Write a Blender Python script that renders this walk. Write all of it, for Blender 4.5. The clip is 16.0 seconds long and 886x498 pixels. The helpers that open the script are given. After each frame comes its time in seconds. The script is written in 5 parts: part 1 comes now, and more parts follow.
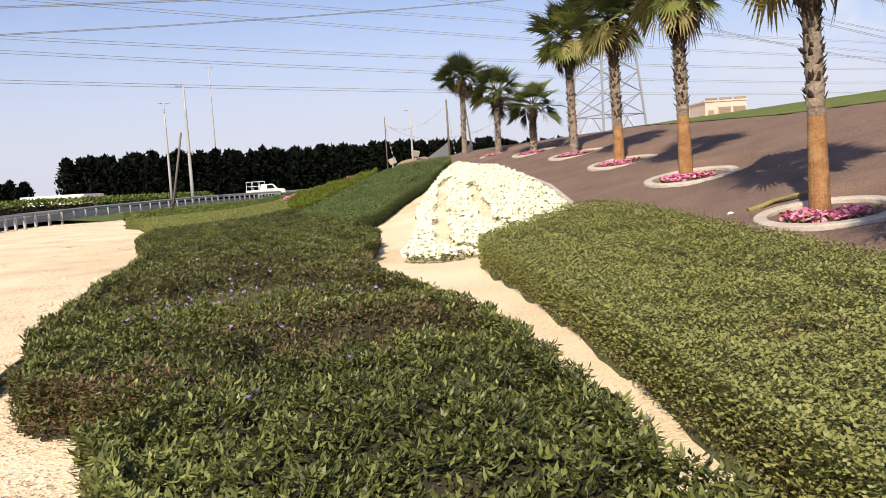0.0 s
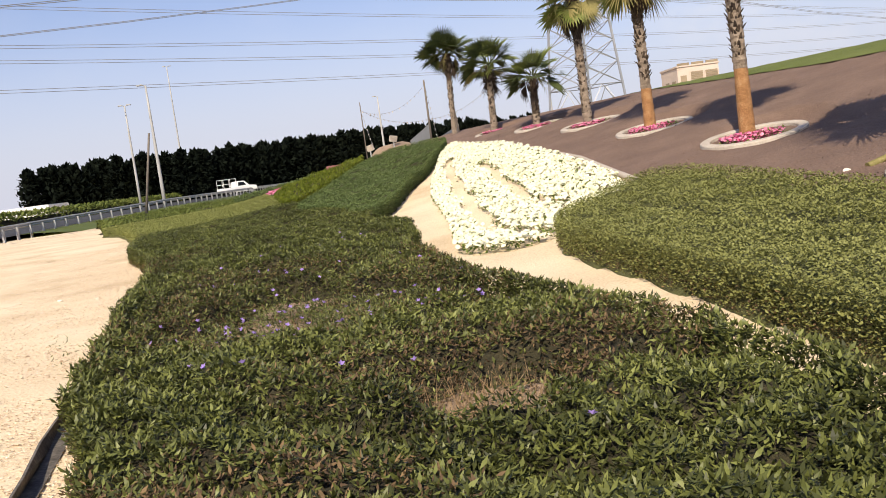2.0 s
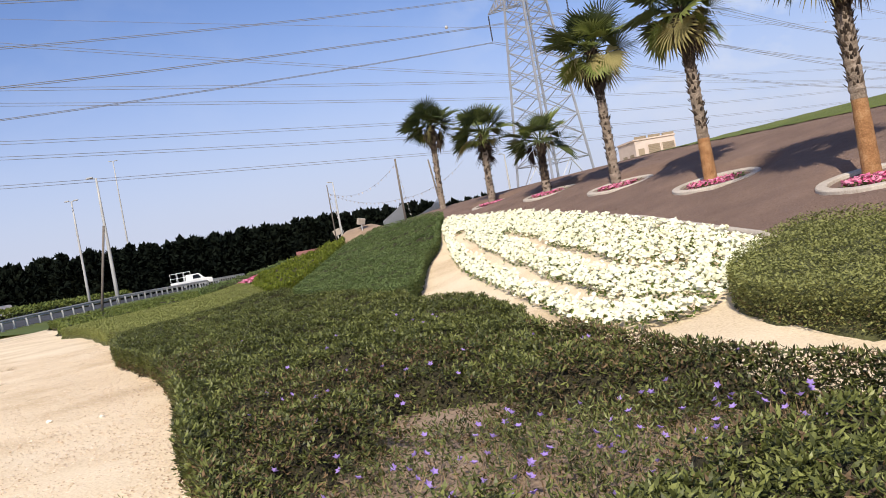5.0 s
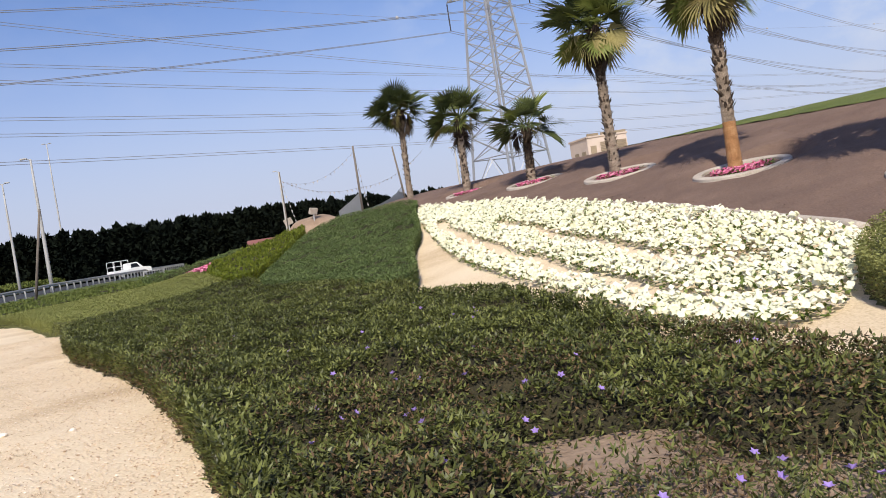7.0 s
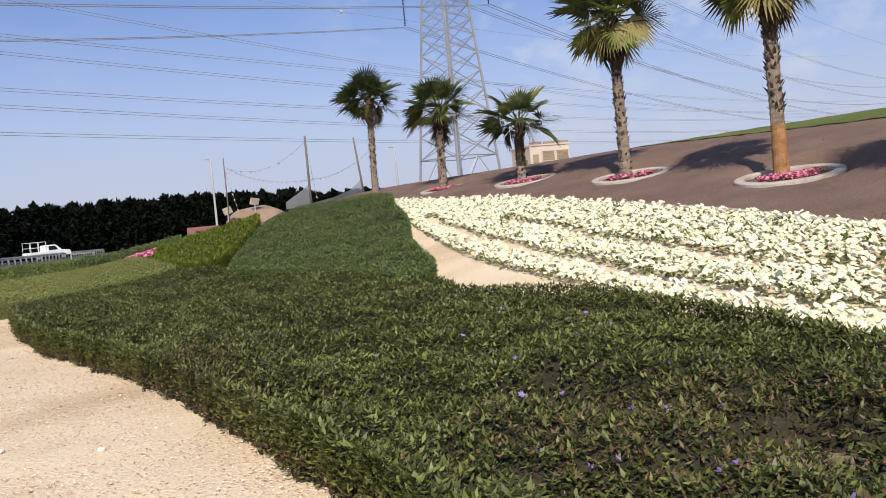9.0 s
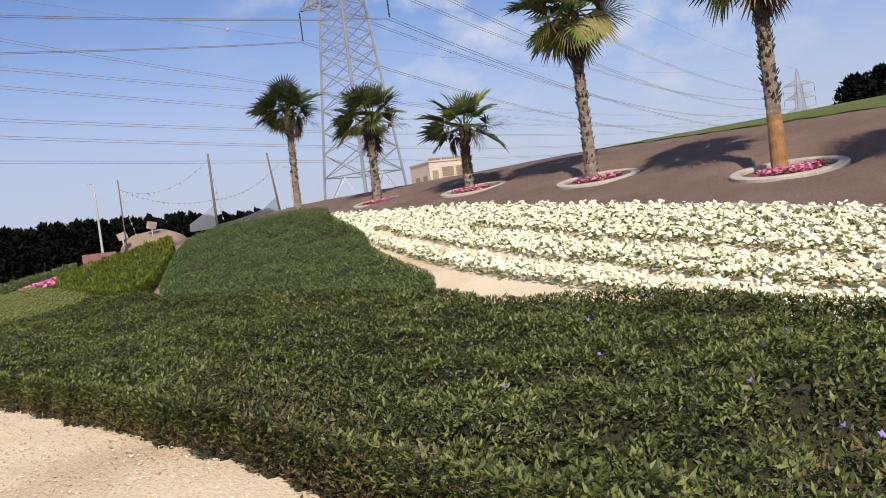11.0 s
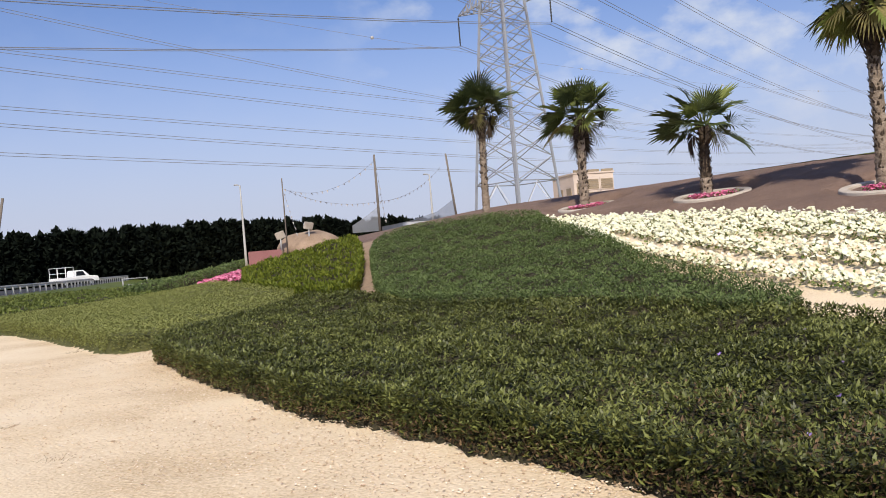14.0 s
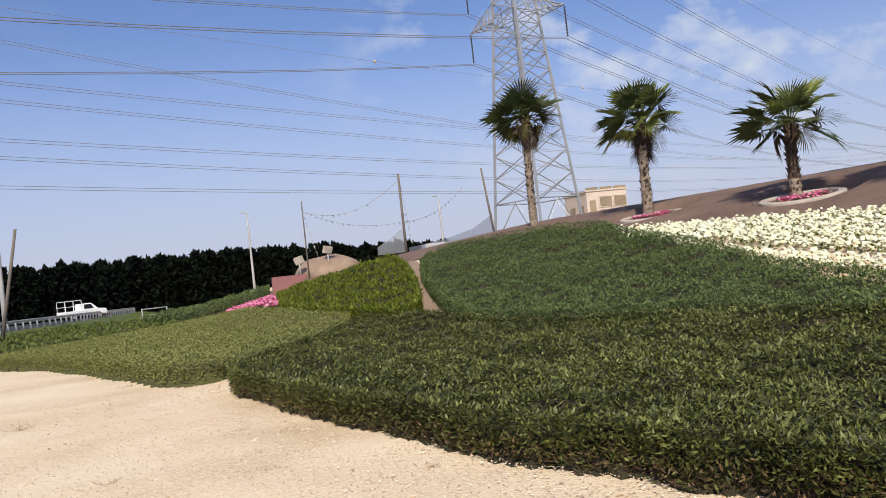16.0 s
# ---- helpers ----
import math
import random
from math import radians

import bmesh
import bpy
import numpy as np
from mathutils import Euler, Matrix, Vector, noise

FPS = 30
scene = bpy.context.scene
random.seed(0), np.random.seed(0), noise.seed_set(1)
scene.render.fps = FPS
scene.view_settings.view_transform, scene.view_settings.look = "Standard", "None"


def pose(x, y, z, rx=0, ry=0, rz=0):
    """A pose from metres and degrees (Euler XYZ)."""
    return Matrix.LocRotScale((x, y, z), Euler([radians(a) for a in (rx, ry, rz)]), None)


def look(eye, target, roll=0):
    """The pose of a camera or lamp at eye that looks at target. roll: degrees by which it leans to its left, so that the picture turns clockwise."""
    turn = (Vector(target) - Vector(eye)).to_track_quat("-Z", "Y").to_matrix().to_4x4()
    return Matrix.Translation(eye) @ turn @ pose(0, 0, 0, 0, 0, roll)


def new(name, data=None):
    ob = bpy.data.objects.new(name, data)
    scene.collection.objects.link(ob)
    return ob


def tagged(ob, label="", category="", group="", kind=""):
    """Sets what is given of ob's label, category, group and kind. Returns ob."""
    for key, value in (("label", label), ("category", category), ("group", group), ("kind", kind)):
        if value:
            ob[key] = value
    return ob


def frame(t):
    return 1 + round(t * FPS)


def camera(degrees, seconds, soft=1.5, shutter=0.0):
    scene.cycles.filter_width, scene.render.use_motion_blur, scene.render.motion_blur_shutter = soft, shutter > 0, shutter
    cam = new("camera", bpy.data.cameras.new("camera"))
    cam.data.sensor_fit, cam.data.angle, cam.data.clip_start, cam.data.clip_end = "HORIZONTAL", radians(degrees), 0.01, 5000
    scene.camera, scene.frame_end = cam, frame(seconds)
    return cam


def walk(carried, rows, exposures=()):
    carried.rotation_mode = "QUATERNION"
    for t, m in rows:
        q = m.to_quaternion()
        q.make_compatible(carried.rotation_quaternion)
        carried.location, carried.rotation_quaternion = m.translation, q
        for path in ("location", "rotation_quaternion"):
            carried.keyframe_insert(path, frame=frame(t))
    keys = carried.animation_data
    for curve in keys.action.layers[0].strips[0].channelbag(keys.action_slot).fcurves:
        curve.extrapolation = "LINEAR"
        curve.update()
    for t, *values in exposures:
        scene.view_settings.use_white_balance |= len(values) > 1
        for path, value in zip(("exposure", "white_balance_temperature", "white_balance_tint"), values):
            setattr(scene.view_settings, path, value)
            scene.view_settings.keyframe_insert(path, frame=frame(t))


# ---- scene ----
EXPOSURES = [(0, 0.34, 7150, 10), (2.5, 0.26, 7150, 10), (3.5, 0.23, 6900, 10), (5, 0.16, 6550, 10), (8, 0.02, 6450, 10), (10.5, -0.04, 6480, 10), (12.5, 0.05, 6520, 10), (16, -0.02, 6520, 10)]
cam = camera(53.34, 16.0, soft=0.9)
PATH = [
    (0, 0.0084, -0.0158, 1.4972, -0.311, -4.454, 3.747),
    (0.5, -0.279, 0.5071, 1.5064, -2.244, -3.366, 5.867),
    (1, -0.6002, 0.9537, 1.5272, 2.263, -3.027, 6.786),
    (1.5, -0.945, 1.4353, 1.4979, -3.096, -3.683, 7.298),
    (2, -1.1827, 1.8606, 1.5265, -2.573, -5.679, 7.675),
    (2.5, -1.5005, 2.4173, 1.5344, -6.284, -6.157, 8.922),
    (3, -1.7075, 2.8999, 1.5156, -5.504, -2.497, 9.514),
    (3.5, -2.0307, 3.4364, 1.5477, -5.408, -4.543, 8.403),
    (4, -2.2121, 3.8533, 1.512, -6.673, -4.288, 9.401),
    (4.5, -2.6155, 4.4503, 1.5151, -4.244, -4.279, 11.093),
    (5, -2.8778, 4.7812, 1.4969, -6.044, -0.743, 10.173),
    (7.5, -4.1185, 7.3087, 1.5196, -10.786, -2.366, 8.47),
    (8, -4.4804, 7.8472, 1.5288, -12.136, -2.927, 7.592),
    (10.5, -5.8514, 10.2396, 1.4768, -19.99, -0.883, 5.816),
    (11, -6.1062, 10.7677, 1.4909, -22.246, -1.674, 7.312),
    (11.5, -6.3616, 11.2309, 1.4863, -23.892, -2.425, 6.942),
    (12, -6.7053, 11.6105, 1.5202, -16.618, 2.444, 6.053),
    (12.5, -7.0074, 12.1465, 1.5251, -17.547, 2.886, 2.082),
    (13, -7.3153, 12.4794, 1.5185, -16.516, 2.185, 3.206),
    (13.5, -7.6434, 12.9629, 1.5466, -15.694, 1.038, 2.2),
    (14, -7.9233, 13.4309, 1.5429, -14.544, -0.016, 4.783),
    (14.5, -8.2649, 13.9127, 1.5378, -12.981, -1.061, 5.044),
    (15, -8.4662, 14.5101, 1.5238, -14.452, -0.135, 7.115),
    (15.5, -8.7621, 14.9741, 1.5382, -11.561, 3.873, 6.99),
    (16, -9.0161, 15.3962, 1.5006, -14.562, 1.551, 6.381),
]
walk(cam, [(t, pose(x, y, z, 90 + pitch, roll, yaw)) for t, x, y, z, yaw, pitch, roll in PATH], EXPOSURES)

# ---------------- light ----------------
SUN_FROM = Vector((-0.95, -3.4, 3.0)).normalized()
world = bpy.data.worlds.new("world")
scene.world = world
world.use_nodes = True
wt = world.node_tree
wt.nodes.clear()
sky = wt.nodes.new("ShaderNodeTexSky")
sky.sky_type = "NISHITA"
sky.sun_disc = False
sky.sun_elevation = math.asin(SUN_FROM.z)
sky.sun_rotation = math.atan2(SUN_FROM.x, SUN_FROM.y)
sky.air_density, sky.dust_density, sky.ozone_density = 1.0, 1.2, 2.5
coord = wt.nodes.new("ShaderNodeTexCoord")
cmap = wt.nodes.new("ShaderNodeMapping")
cmap.inputs["Scale"].default_value = (1.0, 1.0, 1.7)
cmap.inputs["Location"].default_value = (0.9, 2.3, 0.35)
cloud = wt.nodes.new("ShaderNodeTexNoise")
cloud.inputs["Scale"].default_value, cloud.inputs["Detail"].default_value, cloud.inputs["Roughness"].default_value = 11.0, 6.0, 0.55
cramp = wt.nodes.new("ShaderNodeMapRange")
cramp.inputs["From Min"].default_value, cramp.inputs["From Max"].default_value, cramp.inputs["To Max"].default_value = 0.48, 0.70, 0.8
cmix = wt.nodes.new("ShaderNodeMix")
cmix.data_type = "RGBA"
cmix.inputs["B"].default_value = (7.5, 7.8, 8.2, 1)
wbg = wt.nodes.new("ShaderNodeBackground")
wbg.inputs["Strength"].default_value = 0.105
wout = wt.nodes.new("ShaderNodeOutputWorld")
wt.links.new(coord.outputs["Generated"], cmap.inputs["Vector"])
wt.links.new(cmap.outputs[0], cloud.inputs["Vector"])
wt.links.new(cloud.outputs[0], cramp.inputs["Value"])
side = wt.nodes.new("ShaderNodeVectorMath")
side.operation = "DOT_PRODUCT"
side.inputs[1].default_value = (0.50, 0.79, 0.36)
near_side = wt.nodes.new("ShaderNodeMapRange")
near_side.interpolation_type = "SMOOTHSTEP"
near_side.inputs["From Min"].default_value, near_side.inputs["From Max"].default_value, near_side.inputs["To Min"].default_value = 0.90, 0.99, 0.06
thin = wt.nodes.new("ShaderNodeMath")
thin.operation = "MULTIPLY"
wt.links.new(coord.outputs["Generated"], side.inputs[0])
wt.links.new(side.outputs["Value"], near_side.inputs["Value"])
wt.links.new(cramp.outputs[0], thin.inputs[0])
wt.links.new(near_side.outputs[0], thin.inputs[1])
wt.links.new(thin.outputs[0], cmix.inputs["Factor"])
tint = wt.nodes.new("ShaderNodeMix")
tint.data_type, tint.blend_type = "RGBA", "MULTIPLY"
tint.inputs["Factor"].default_value = 1.0
tint.inputs["B"].default_value = (0.92, 0.95, 1.22, 1)
wt.links.new(sky.outputs[0], tint.inputs["A"])
wt.links.new(tint.outputs["Result"], cmix.inputs["A"])
sep = wt.nodes.new("ShaderNodeSeparateXYZ")
wt.links.new(coord.outputs["Generated"], sep.inputs[0])
hz = wt.nodes.new("ShaderNodeMapRange")
hz.interpolation_type = "SMOOTHSTEP"
hz.inputs["From Min"].default_value, hz.inputs["From Max"].default_value, hz.inputs["To Min"].default_value, hz.inputs["To Max"].default_value = -0.02, 0.30, 0.92, 0.0
wt.links.new(sep.outputs["Z"], hz.inputs["Value"])
hmix = wt.nodes.new("ShaderNodeMix")
hmix.data_type = "RGBA"
hmix.inputs["B"].default_value = (5.25, 5.6, 7.1, 1)
wt.links.new(hz.outputs[0], hmix.inputs["Factor"])
wt.links.new(cmix.outputs["Result"], hmix.inputs["A"])
wt.links.new(hmix.outputs["Result"], wbg.inputs["Color"])
wt.links.new(wbg.outputs[0], wout.inputs["Surface"])

sun_data = bpy.data.lights.new("sun", "SUN")
sun_data.energy, sun_data.angle, sun_data.color = 5.0, radians(0.53), (1.0, 0.92, 0.81)
sun = new("sun", sun_data)
sun.matrix_world = look((0, 0, 60), Vector((0, 0, 60)) - SUN_FROM)

# ---------------- materials ----------------


def material(name, colours, scale=8.0, fine=60.0, rough=0.85, bump=0.3, metal=0.0, island=0.0, through_light=0.0, spread=0.5, dist=0.02, sheen=0.0):
    """A procedural surface: two sizes of noise between the given colours, and relief. island: share of colour set per loose piece."""
    m = bpy.data.materials.new(name)
    m.use_nodes = True
    nt = m.node_tree
    bsdf = nt.nodes["Principled BSDF"]
    out = nt.nodes["Material Output"]
    tc = nt.nodes.new("ShaderNodeTexCoord")
    geo = nt.nodes.new("ShaderNodeNewGeometry")
    n1 = nt.nodes.new("ShaderNodeTexNoise")
    n1.inputs["Scale"].default_value, n1.inputs["Detail"].default_value = scale, 4
    n2 = nt.nodes.new("ShaderNodeTexNoise")
    n2.inputs["Scale"].default_value, n2.inputs["Detail"].default_value = fine, 5
    nt.links.new(geo.outputs["Position"], n1.inputs["Vector"])
    nt.links.new(geo.outputs["Position"], n2.inputs["Vector"])
    add = nt.nodes.new("ShaderNodeMath")
    add.operation = "MULTIPLY_ADD"
    add.inputs[1].default_value = spread
    nt.links.new(n2.outputs[0], add.inputs[0])
    half = nt.nodes.new("ShaderNodeMath")
    half.operation = "MULTIPLY_ADD"
    half.inputs[1].default_value = 1.0 - spread if not island else 1.0 - island
    half.inputs[2].default_value = 0.0
    nt.links.new(n1.outputs[0], half.inputs[0])
    nt.links.new(half.outputs[0], add.inputs[2])
    fac = add
    if island:
        add.inputs[1].default_value = island
        nt.links.new(geo.outputs["Random Per Island"], add.inputs[0])
    ramp = nt.nodes.new("ShaderNodeValToRGB")
    el = ramp.color_ramp.elements
    lo, hi = (0.3, 0.7) if not island else (0.12, 0.88)
    for i, c in enumerate(colours):
        pos = lo + (hi - lo) * i / max(1, len(colours) - 1)
        e = el[i] if i < 2 else el.new(pos)
        e.position = pos
        e.color = (*c, 1)
    nt.links.new(fac.outputs[0], ramp.inputs[0])
    nt.links.new(ramp.outputs[0], bsdf.inputs["Base Color"])
    bsdf.inputs["Roughness"].default_value = rough
    bsdf.inputs["Metallic"].default_value = metal
    bsdf.inputs["Specular IOR Level"].default_value = sheen or (0.2 if through_light else 0.4)
    if bump:
        b = nt.nodes.new("ShaderNodeBump")
        b.inputs["Strength"].default_value, b.inputs["Distance"].default_value = bump, dist
        nt.links.new(n2.outputs[0], b.inputs["Height"])
        nt.links.new(b.outputs[0], bsdf.inputs["Normal"])
    if through_light:
        tr = nt.nodes.new("ShaderNodeBsdfTranslucent")
        nt.links.new(ramp.outputs[0], tr.inputs["Color"])
        mx = nt.nodes.new("ShaderNodeMixShader")
        mx.inputs[0].default_value = through_light
        nt.links.new(bsdf.outputs[0], mx.inputs[1])
        nt.links.new(tr.outputs[0], mx.inputs[2])
        nt.links.new(mx.outputs[0], out.inputs[0])
    return m


M_SAND = material("sand", [(0.47, 0.335, 0.185), (0.73, 0.585, 0.39), (0.82, 0.70, 0.51)], 0.55, 38, 0.95, 0.8, spread=0.5)
M_PEBBLE = material("pebble", [(0.46, 0.335, 0.22), (0.69, 0.56, 0.42), (0.83, 0.735, 0.61)], 3, 60, 0.9, 0.0, island=0.8)
M_MULCH = material("mulch", [(0.122, 0.078, 0.058), (0.190, 0.123, 0.090), (0.262, 0.175, 0.129)], 1.1, 34, 0.95, 0.9, spread=0.6, dist=0.05)
M_MULCH_BIT = material("mulch_bit", [(0.115, 0.076, 0.056), (0.19, 0.128, 0.094), (0.29, 0.205, 0.15)], 3, 60, 0.95, 0.0, island=0.85)
M_GRASS = material("lawn", [(0.068, 0.092, 0.016), (0.122, 0.150, 0.028), (0.180, 0.200, 0.048)], 0.9, 45, 0.9, 0.8, spread=0.55, dist=0.05)
# core colours include the shade among the twigs, not only the twigs' own tone
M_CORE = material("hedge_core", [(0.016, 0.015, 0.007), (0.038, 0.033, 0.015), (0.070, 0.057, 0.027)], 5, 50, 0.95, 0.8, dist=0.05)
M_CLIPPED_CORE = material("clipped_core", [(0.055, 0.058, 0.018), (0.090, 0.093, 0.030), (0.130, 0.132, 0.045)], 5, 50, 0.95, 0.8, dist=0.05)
# lowest ruellia tone is deepened to paint in leaves lying in shade
M_RUELLIA = material("ruellia_leaf", [(0.014, 0.016, 0.006), (0.054, 0.061, 0.017), (0.140, 0.156, 0.041), (0.280, 0.292, 0.090)], 0.85, 30, 0.45, 0.0, island=0.45, through_light=0.12, sheen=0.25)
M_RUELLIA_DRY = material("ruellia_dry_leaf", [(0.060, 0.040, 0.026), (0.135, 0.088, 0.048), (0.25, 0.165, 0.08)], 1.2, 30, 0.8, 0.0, island=0.6, through_light=0.15)
M_CLIPPED = material("clipped_leaf", [(0.155, 0.160, 0.050), (0.235, 0.242, 0.076), (0.325, 0.332, 0.122)], 1.0, 30, 0.55, 0.0, island=0.5, through_light=0.25)
M_BLUEGREEN = material("bluegreen_leaf", [(0.052, 0.077, 0.024), (0.115, 0.157, 0.050), (0.20, 0.25, 0.088)], 0.8, 30, 0.55, 0.0, island=0.5, through_light=0.2)
M_YELLOWGREEN = material("yellowgreen_leaf", [(0.058, 0.080, 0.009), (0.117, 0.145, 0.014), (0.205, 0.225, 0.029)], 0.9, 30, 0.55, 0.0, island=0.55, through_light=0.25)
M_LIGHTGREEN = material("lightgreen_leaf", [(0.160, 0.173, 0.047), (0.228, 0.242, 0.072), (0.310, 0.320, 0.108)], 0.5, 30, 0.6, 0.0, island=0.5, through_light=0.2)
M_MIDGREEN = material("midgreen_leaf", [(0.060, 0.086, 0.023), (0.120, 0.149, 0.032), (0.192, 0.207, 0.054)], 0.25, 30, 0.6, 0.0, island=0.4, through_light=0.2)
# far leaves are near black: shade within the crowns is put into the colour
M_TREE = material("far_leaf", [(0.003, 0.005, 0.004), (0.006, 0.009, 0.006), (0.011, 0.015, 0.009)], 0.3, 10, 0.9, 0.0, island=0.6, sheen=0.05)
M_WHITE_PETAL = material("white_petal", [(0.72, 0.71, 0.45), (0.83, 0.82, 0.61), (0.87, 0.87, 0.71)], 1.0, 30, 0.6, 0.0, island=0.7, through_light=0.2)
M_PETUNIA_LEAF = material("petunia_leaf", [(0.07, 0.11, 0.02), (0.14, 0.19, 0.045), (0.25, 0.29, 0.09)], 2.0, 30, 0.6, 0.0, island=0.6, through_light=0.2)
M_PINK = material("pink_petal", [(0.58, 0.09, 0.22), (0.74, 0.22, 0.36), (0.82, 0.42, 0.52)], 2.0, 30, 0.6, 0.0, island=0.7, through_light=0.2)
M_PURPLE = material("purple_petal", [(0.23, 0.14, 0.44), (0.38, 0.27, 0.60)], 4.0, 30, 0.6, 0.0, island=0.6, through_light=0.2)
M_TRUNK = material("palm_trunk", [(0.11, 0.085, 0.06), (0.22, 0.17, 0.125), (0.36, 0.29, 0.22)], 5, 40, 0.95, 0.9, dist=0.02)
M_TRUNK_RED = material("palm_trunk_shaved", [(0.17, 0.075, 0.028), (0.30, 0.15, 0.06), (0.42, 0.25, 0.12)], 6, 45, 0.9, 0.8, dist=0.012)
M_BOOT = material("palm_boot", [(0.022, 0.016, 0.012), (0.05, 0.035, 0.024), (0.11, 0.078, 0.05)], 8, 40, 0.95, 0.5, island=0.5)
M_FROND = material("palm_frond", [(0.034, 0.046, 0.018), (0.065, 0.083, 0.028), (0.115, 0.13, 0.05)], 2.0, 30, 0.45, 0.0, through_light=0.2)
M_FROND_YOUNG = material("palm_frond_young", [(0.09, 0.12, 0.03), (0.17, 0.20, 0.05), (0.26, 0.28, 0.09)], 2.0, 30, 0.45, 0.0, through_light=0.25)
M_FROND_OLD = material("palm_frond_old", [(0.15, 0.135, 0.045), (0.26, 0.225, 0.085), (0.40, 0.335, 0.15)], 2.0, 30, 0.7, 0.0, through_light=0.2)
M_PETIOLE = material("palm_petiole", [(0.12, 0.13, 0.04), (0.22, 0.20, 0.08)], 4, 30, 0.5, 0.0)
M_CONCRETE = material("concrete", [(0.32, 0.27, 0.21), (0.45, 0.39, 0.32), (0.56, 0.50, 0.42)], 2.5, 40, 0.9, 0.5, dist=0.01)
M_STEEL = material("galvanised_steel", [(0.30, 0.31, 0.33), (0.42, 0.43, 0.45)], 0.6, 20, 0.5, 0.0, metal=0.3)
M_POLE = material("painted_pole", [(0.30, 0.30, 0.29), (0.40, 0.40, 0.38)], 1.0, 20, 0.5, 0.0)
M_WOODPOLE = material("weathered_pole", [(0.10, 0.085, 0.07), (0.20, 0.17, 0.14)], 2.0, 30, 0.9, 0.3)
M_CABLE = material("cable", [(0.18, 0.19, 0.22), (0.25, 0.26, 0.29)], 0.2, 5, 0.6, 0.0)
M_BLACK = material("black_rubber", [(0.02, 0.02, 0.02), (0.04, 0.04, 0.04)], 3, 40, 0.7, 0.0)
M_EDGING = material("dusty_plastic", [(0.05, 0.045, 0.04), (0.12, 0.105, 0.09), (0.24, 0.21, 0.18)], 6, 40, 0.8, 0.3)
M_WHITE = material("white_paint", [(0.70, 0.70, 0.68), (0.82, 0.82, 0.80)], 1.0, 20, 0.4, 0.0)
M_ASPHALT = material("asphalt", [(0.025, 0.025, 0.027), (0.04, 0.04, 0.042), (0.06, 0.06, 0.06)], 0.4, 50, 0.9, 0.3)
M_WALLBEIGE = material("beige_render", [(0.46, 0.38, 0.31), (0.57, 0.48, 0.41)], 0.7, 20, 0.9, 0.1)
M_LOUVRE = material("louvre", [(0.22, 0.17, 0.11), (0.30, 0.24, 0.16)], 1.0, 20, 0.7, 0.0)
M_RAIL = material("weathered_rail", [(0.28, 0.28, 0.27), (0.40, 0.40, 0.39)], 0.8, 20, 0.6, 0.0)
M_GLASS = material("dark_glass", [(0.015, 0.018, 0.02), (0.03, 0.034, 0.04)], 0.5, 5, 0.1, 0.0)
M_EARTH = material("earth", [(0.17, 0.115, 0.075), (0.28, 0.20, 0.135), (0.38, 0.28, 0.20)], 1.0, 25, 0.95, 0.7)
M_NET = material("grey_net", [(0.42, 0.44, 0.46), (0.55, 0.57, 0.58)], 1.0, 30, 0.8, 0.0, through_light=0.4)
M_PINKWALL = material("pink_wall", [(0.210, 0.078, 0.078), (0.260, 0.125, 0.117)], 1.0, 20, 0.8, 0.1)
nt = M_NET.node_tree
see = nt.nodes.new("ShaderNodeBsdfTransparent")
weave = nt.nodes.new("ShaderNodeMixShader")
weave.inputs[0].default_value = 0.45
nt.links.new(nt.nodes["Material Output"].inputs[0].links[0].from_socket, weave.inputs[1])
nt.links.new(see.outputs[0], weave.inputs[2])
nt.links.new(weave.outputs[0], nt.nodes["Material Output"].inputs[0])
M_FLAG = material("pennant", [(0.25, 0.22, 0.22), (0.6, 0.55, 0.5)], 0.4, 3, 0.8, 0.0, island=0.9)
M_DRY = material("dry_twig", [(0.14, 0.09, 0.045), (0.26, 0.17, 0.09), (0.38, 0.27, 0.15)], 2.0, 30, 0.9, 0.0, island=0.7)

# ---------------- shape helpers ----------------
RNG = np.random.default_rng(7)


def foot(y):
    """The line at which the mound begins to rise."""
    y = np.minimum(y, 45.0)
    return 0.3 - 0.36 * (y - 16.5)


RING_SPOTS = [(4.80, 10.88, -0.10), (4.79, 16.75, -0.10), (4.60, 21.93, -0.11), (4.29, 27.13, -0.11), (3.60, 32.08, -0.11), (2.67, 37.13, -0.18), (4.35, 5.48, -0.10)]


def slope(x, y):
    """The bare shape of the mound."""
    u = np.clip((x - foot(y)) / 1.2, -60, 60)
    a = 1.2 * np.log1p(np.exp(u))
    a = np.where(a > 8.5, 8.5 + 3.6 * np.tanh((a - 8.5) / 3.6), a)
    return 0.2 + 0.24 * a


def land(x, y):
    """Height of the ground: the mound, flatter inside the palms' planting rings."""
    x, y = np.asarray(x, float), np.asarray(y, float)
    z = slope(x, y)
    for cx, cy, drop in RING_SPOTS:
        w = np.clip((1.35 - np.hypot(x - cx, (y - cy) / 1.1)) / 0.42, 0, 1)
        if not np.any(w > 0):
            continue
        zc = slope(np.full(y.shape, cx), y)
        z = z + w * w * (3 - 2 * w) * (drop + (zc - z) * 0.45)
    return z


def inside(poly, x, y):
    res = np.zeros(x.shape, bool)
    n = len(poly)
    for i in range(n):
        (x0, y0), (x1, y1) = poly[i], poly[(i + 1) % n]
        if y0 == y1:
            continue
        c = ((y0 > y) != (y1 > y)) & (x < (x1 - x0) * (y - y0) / (y1 - y0) + x0)
        res ^= c
    return res


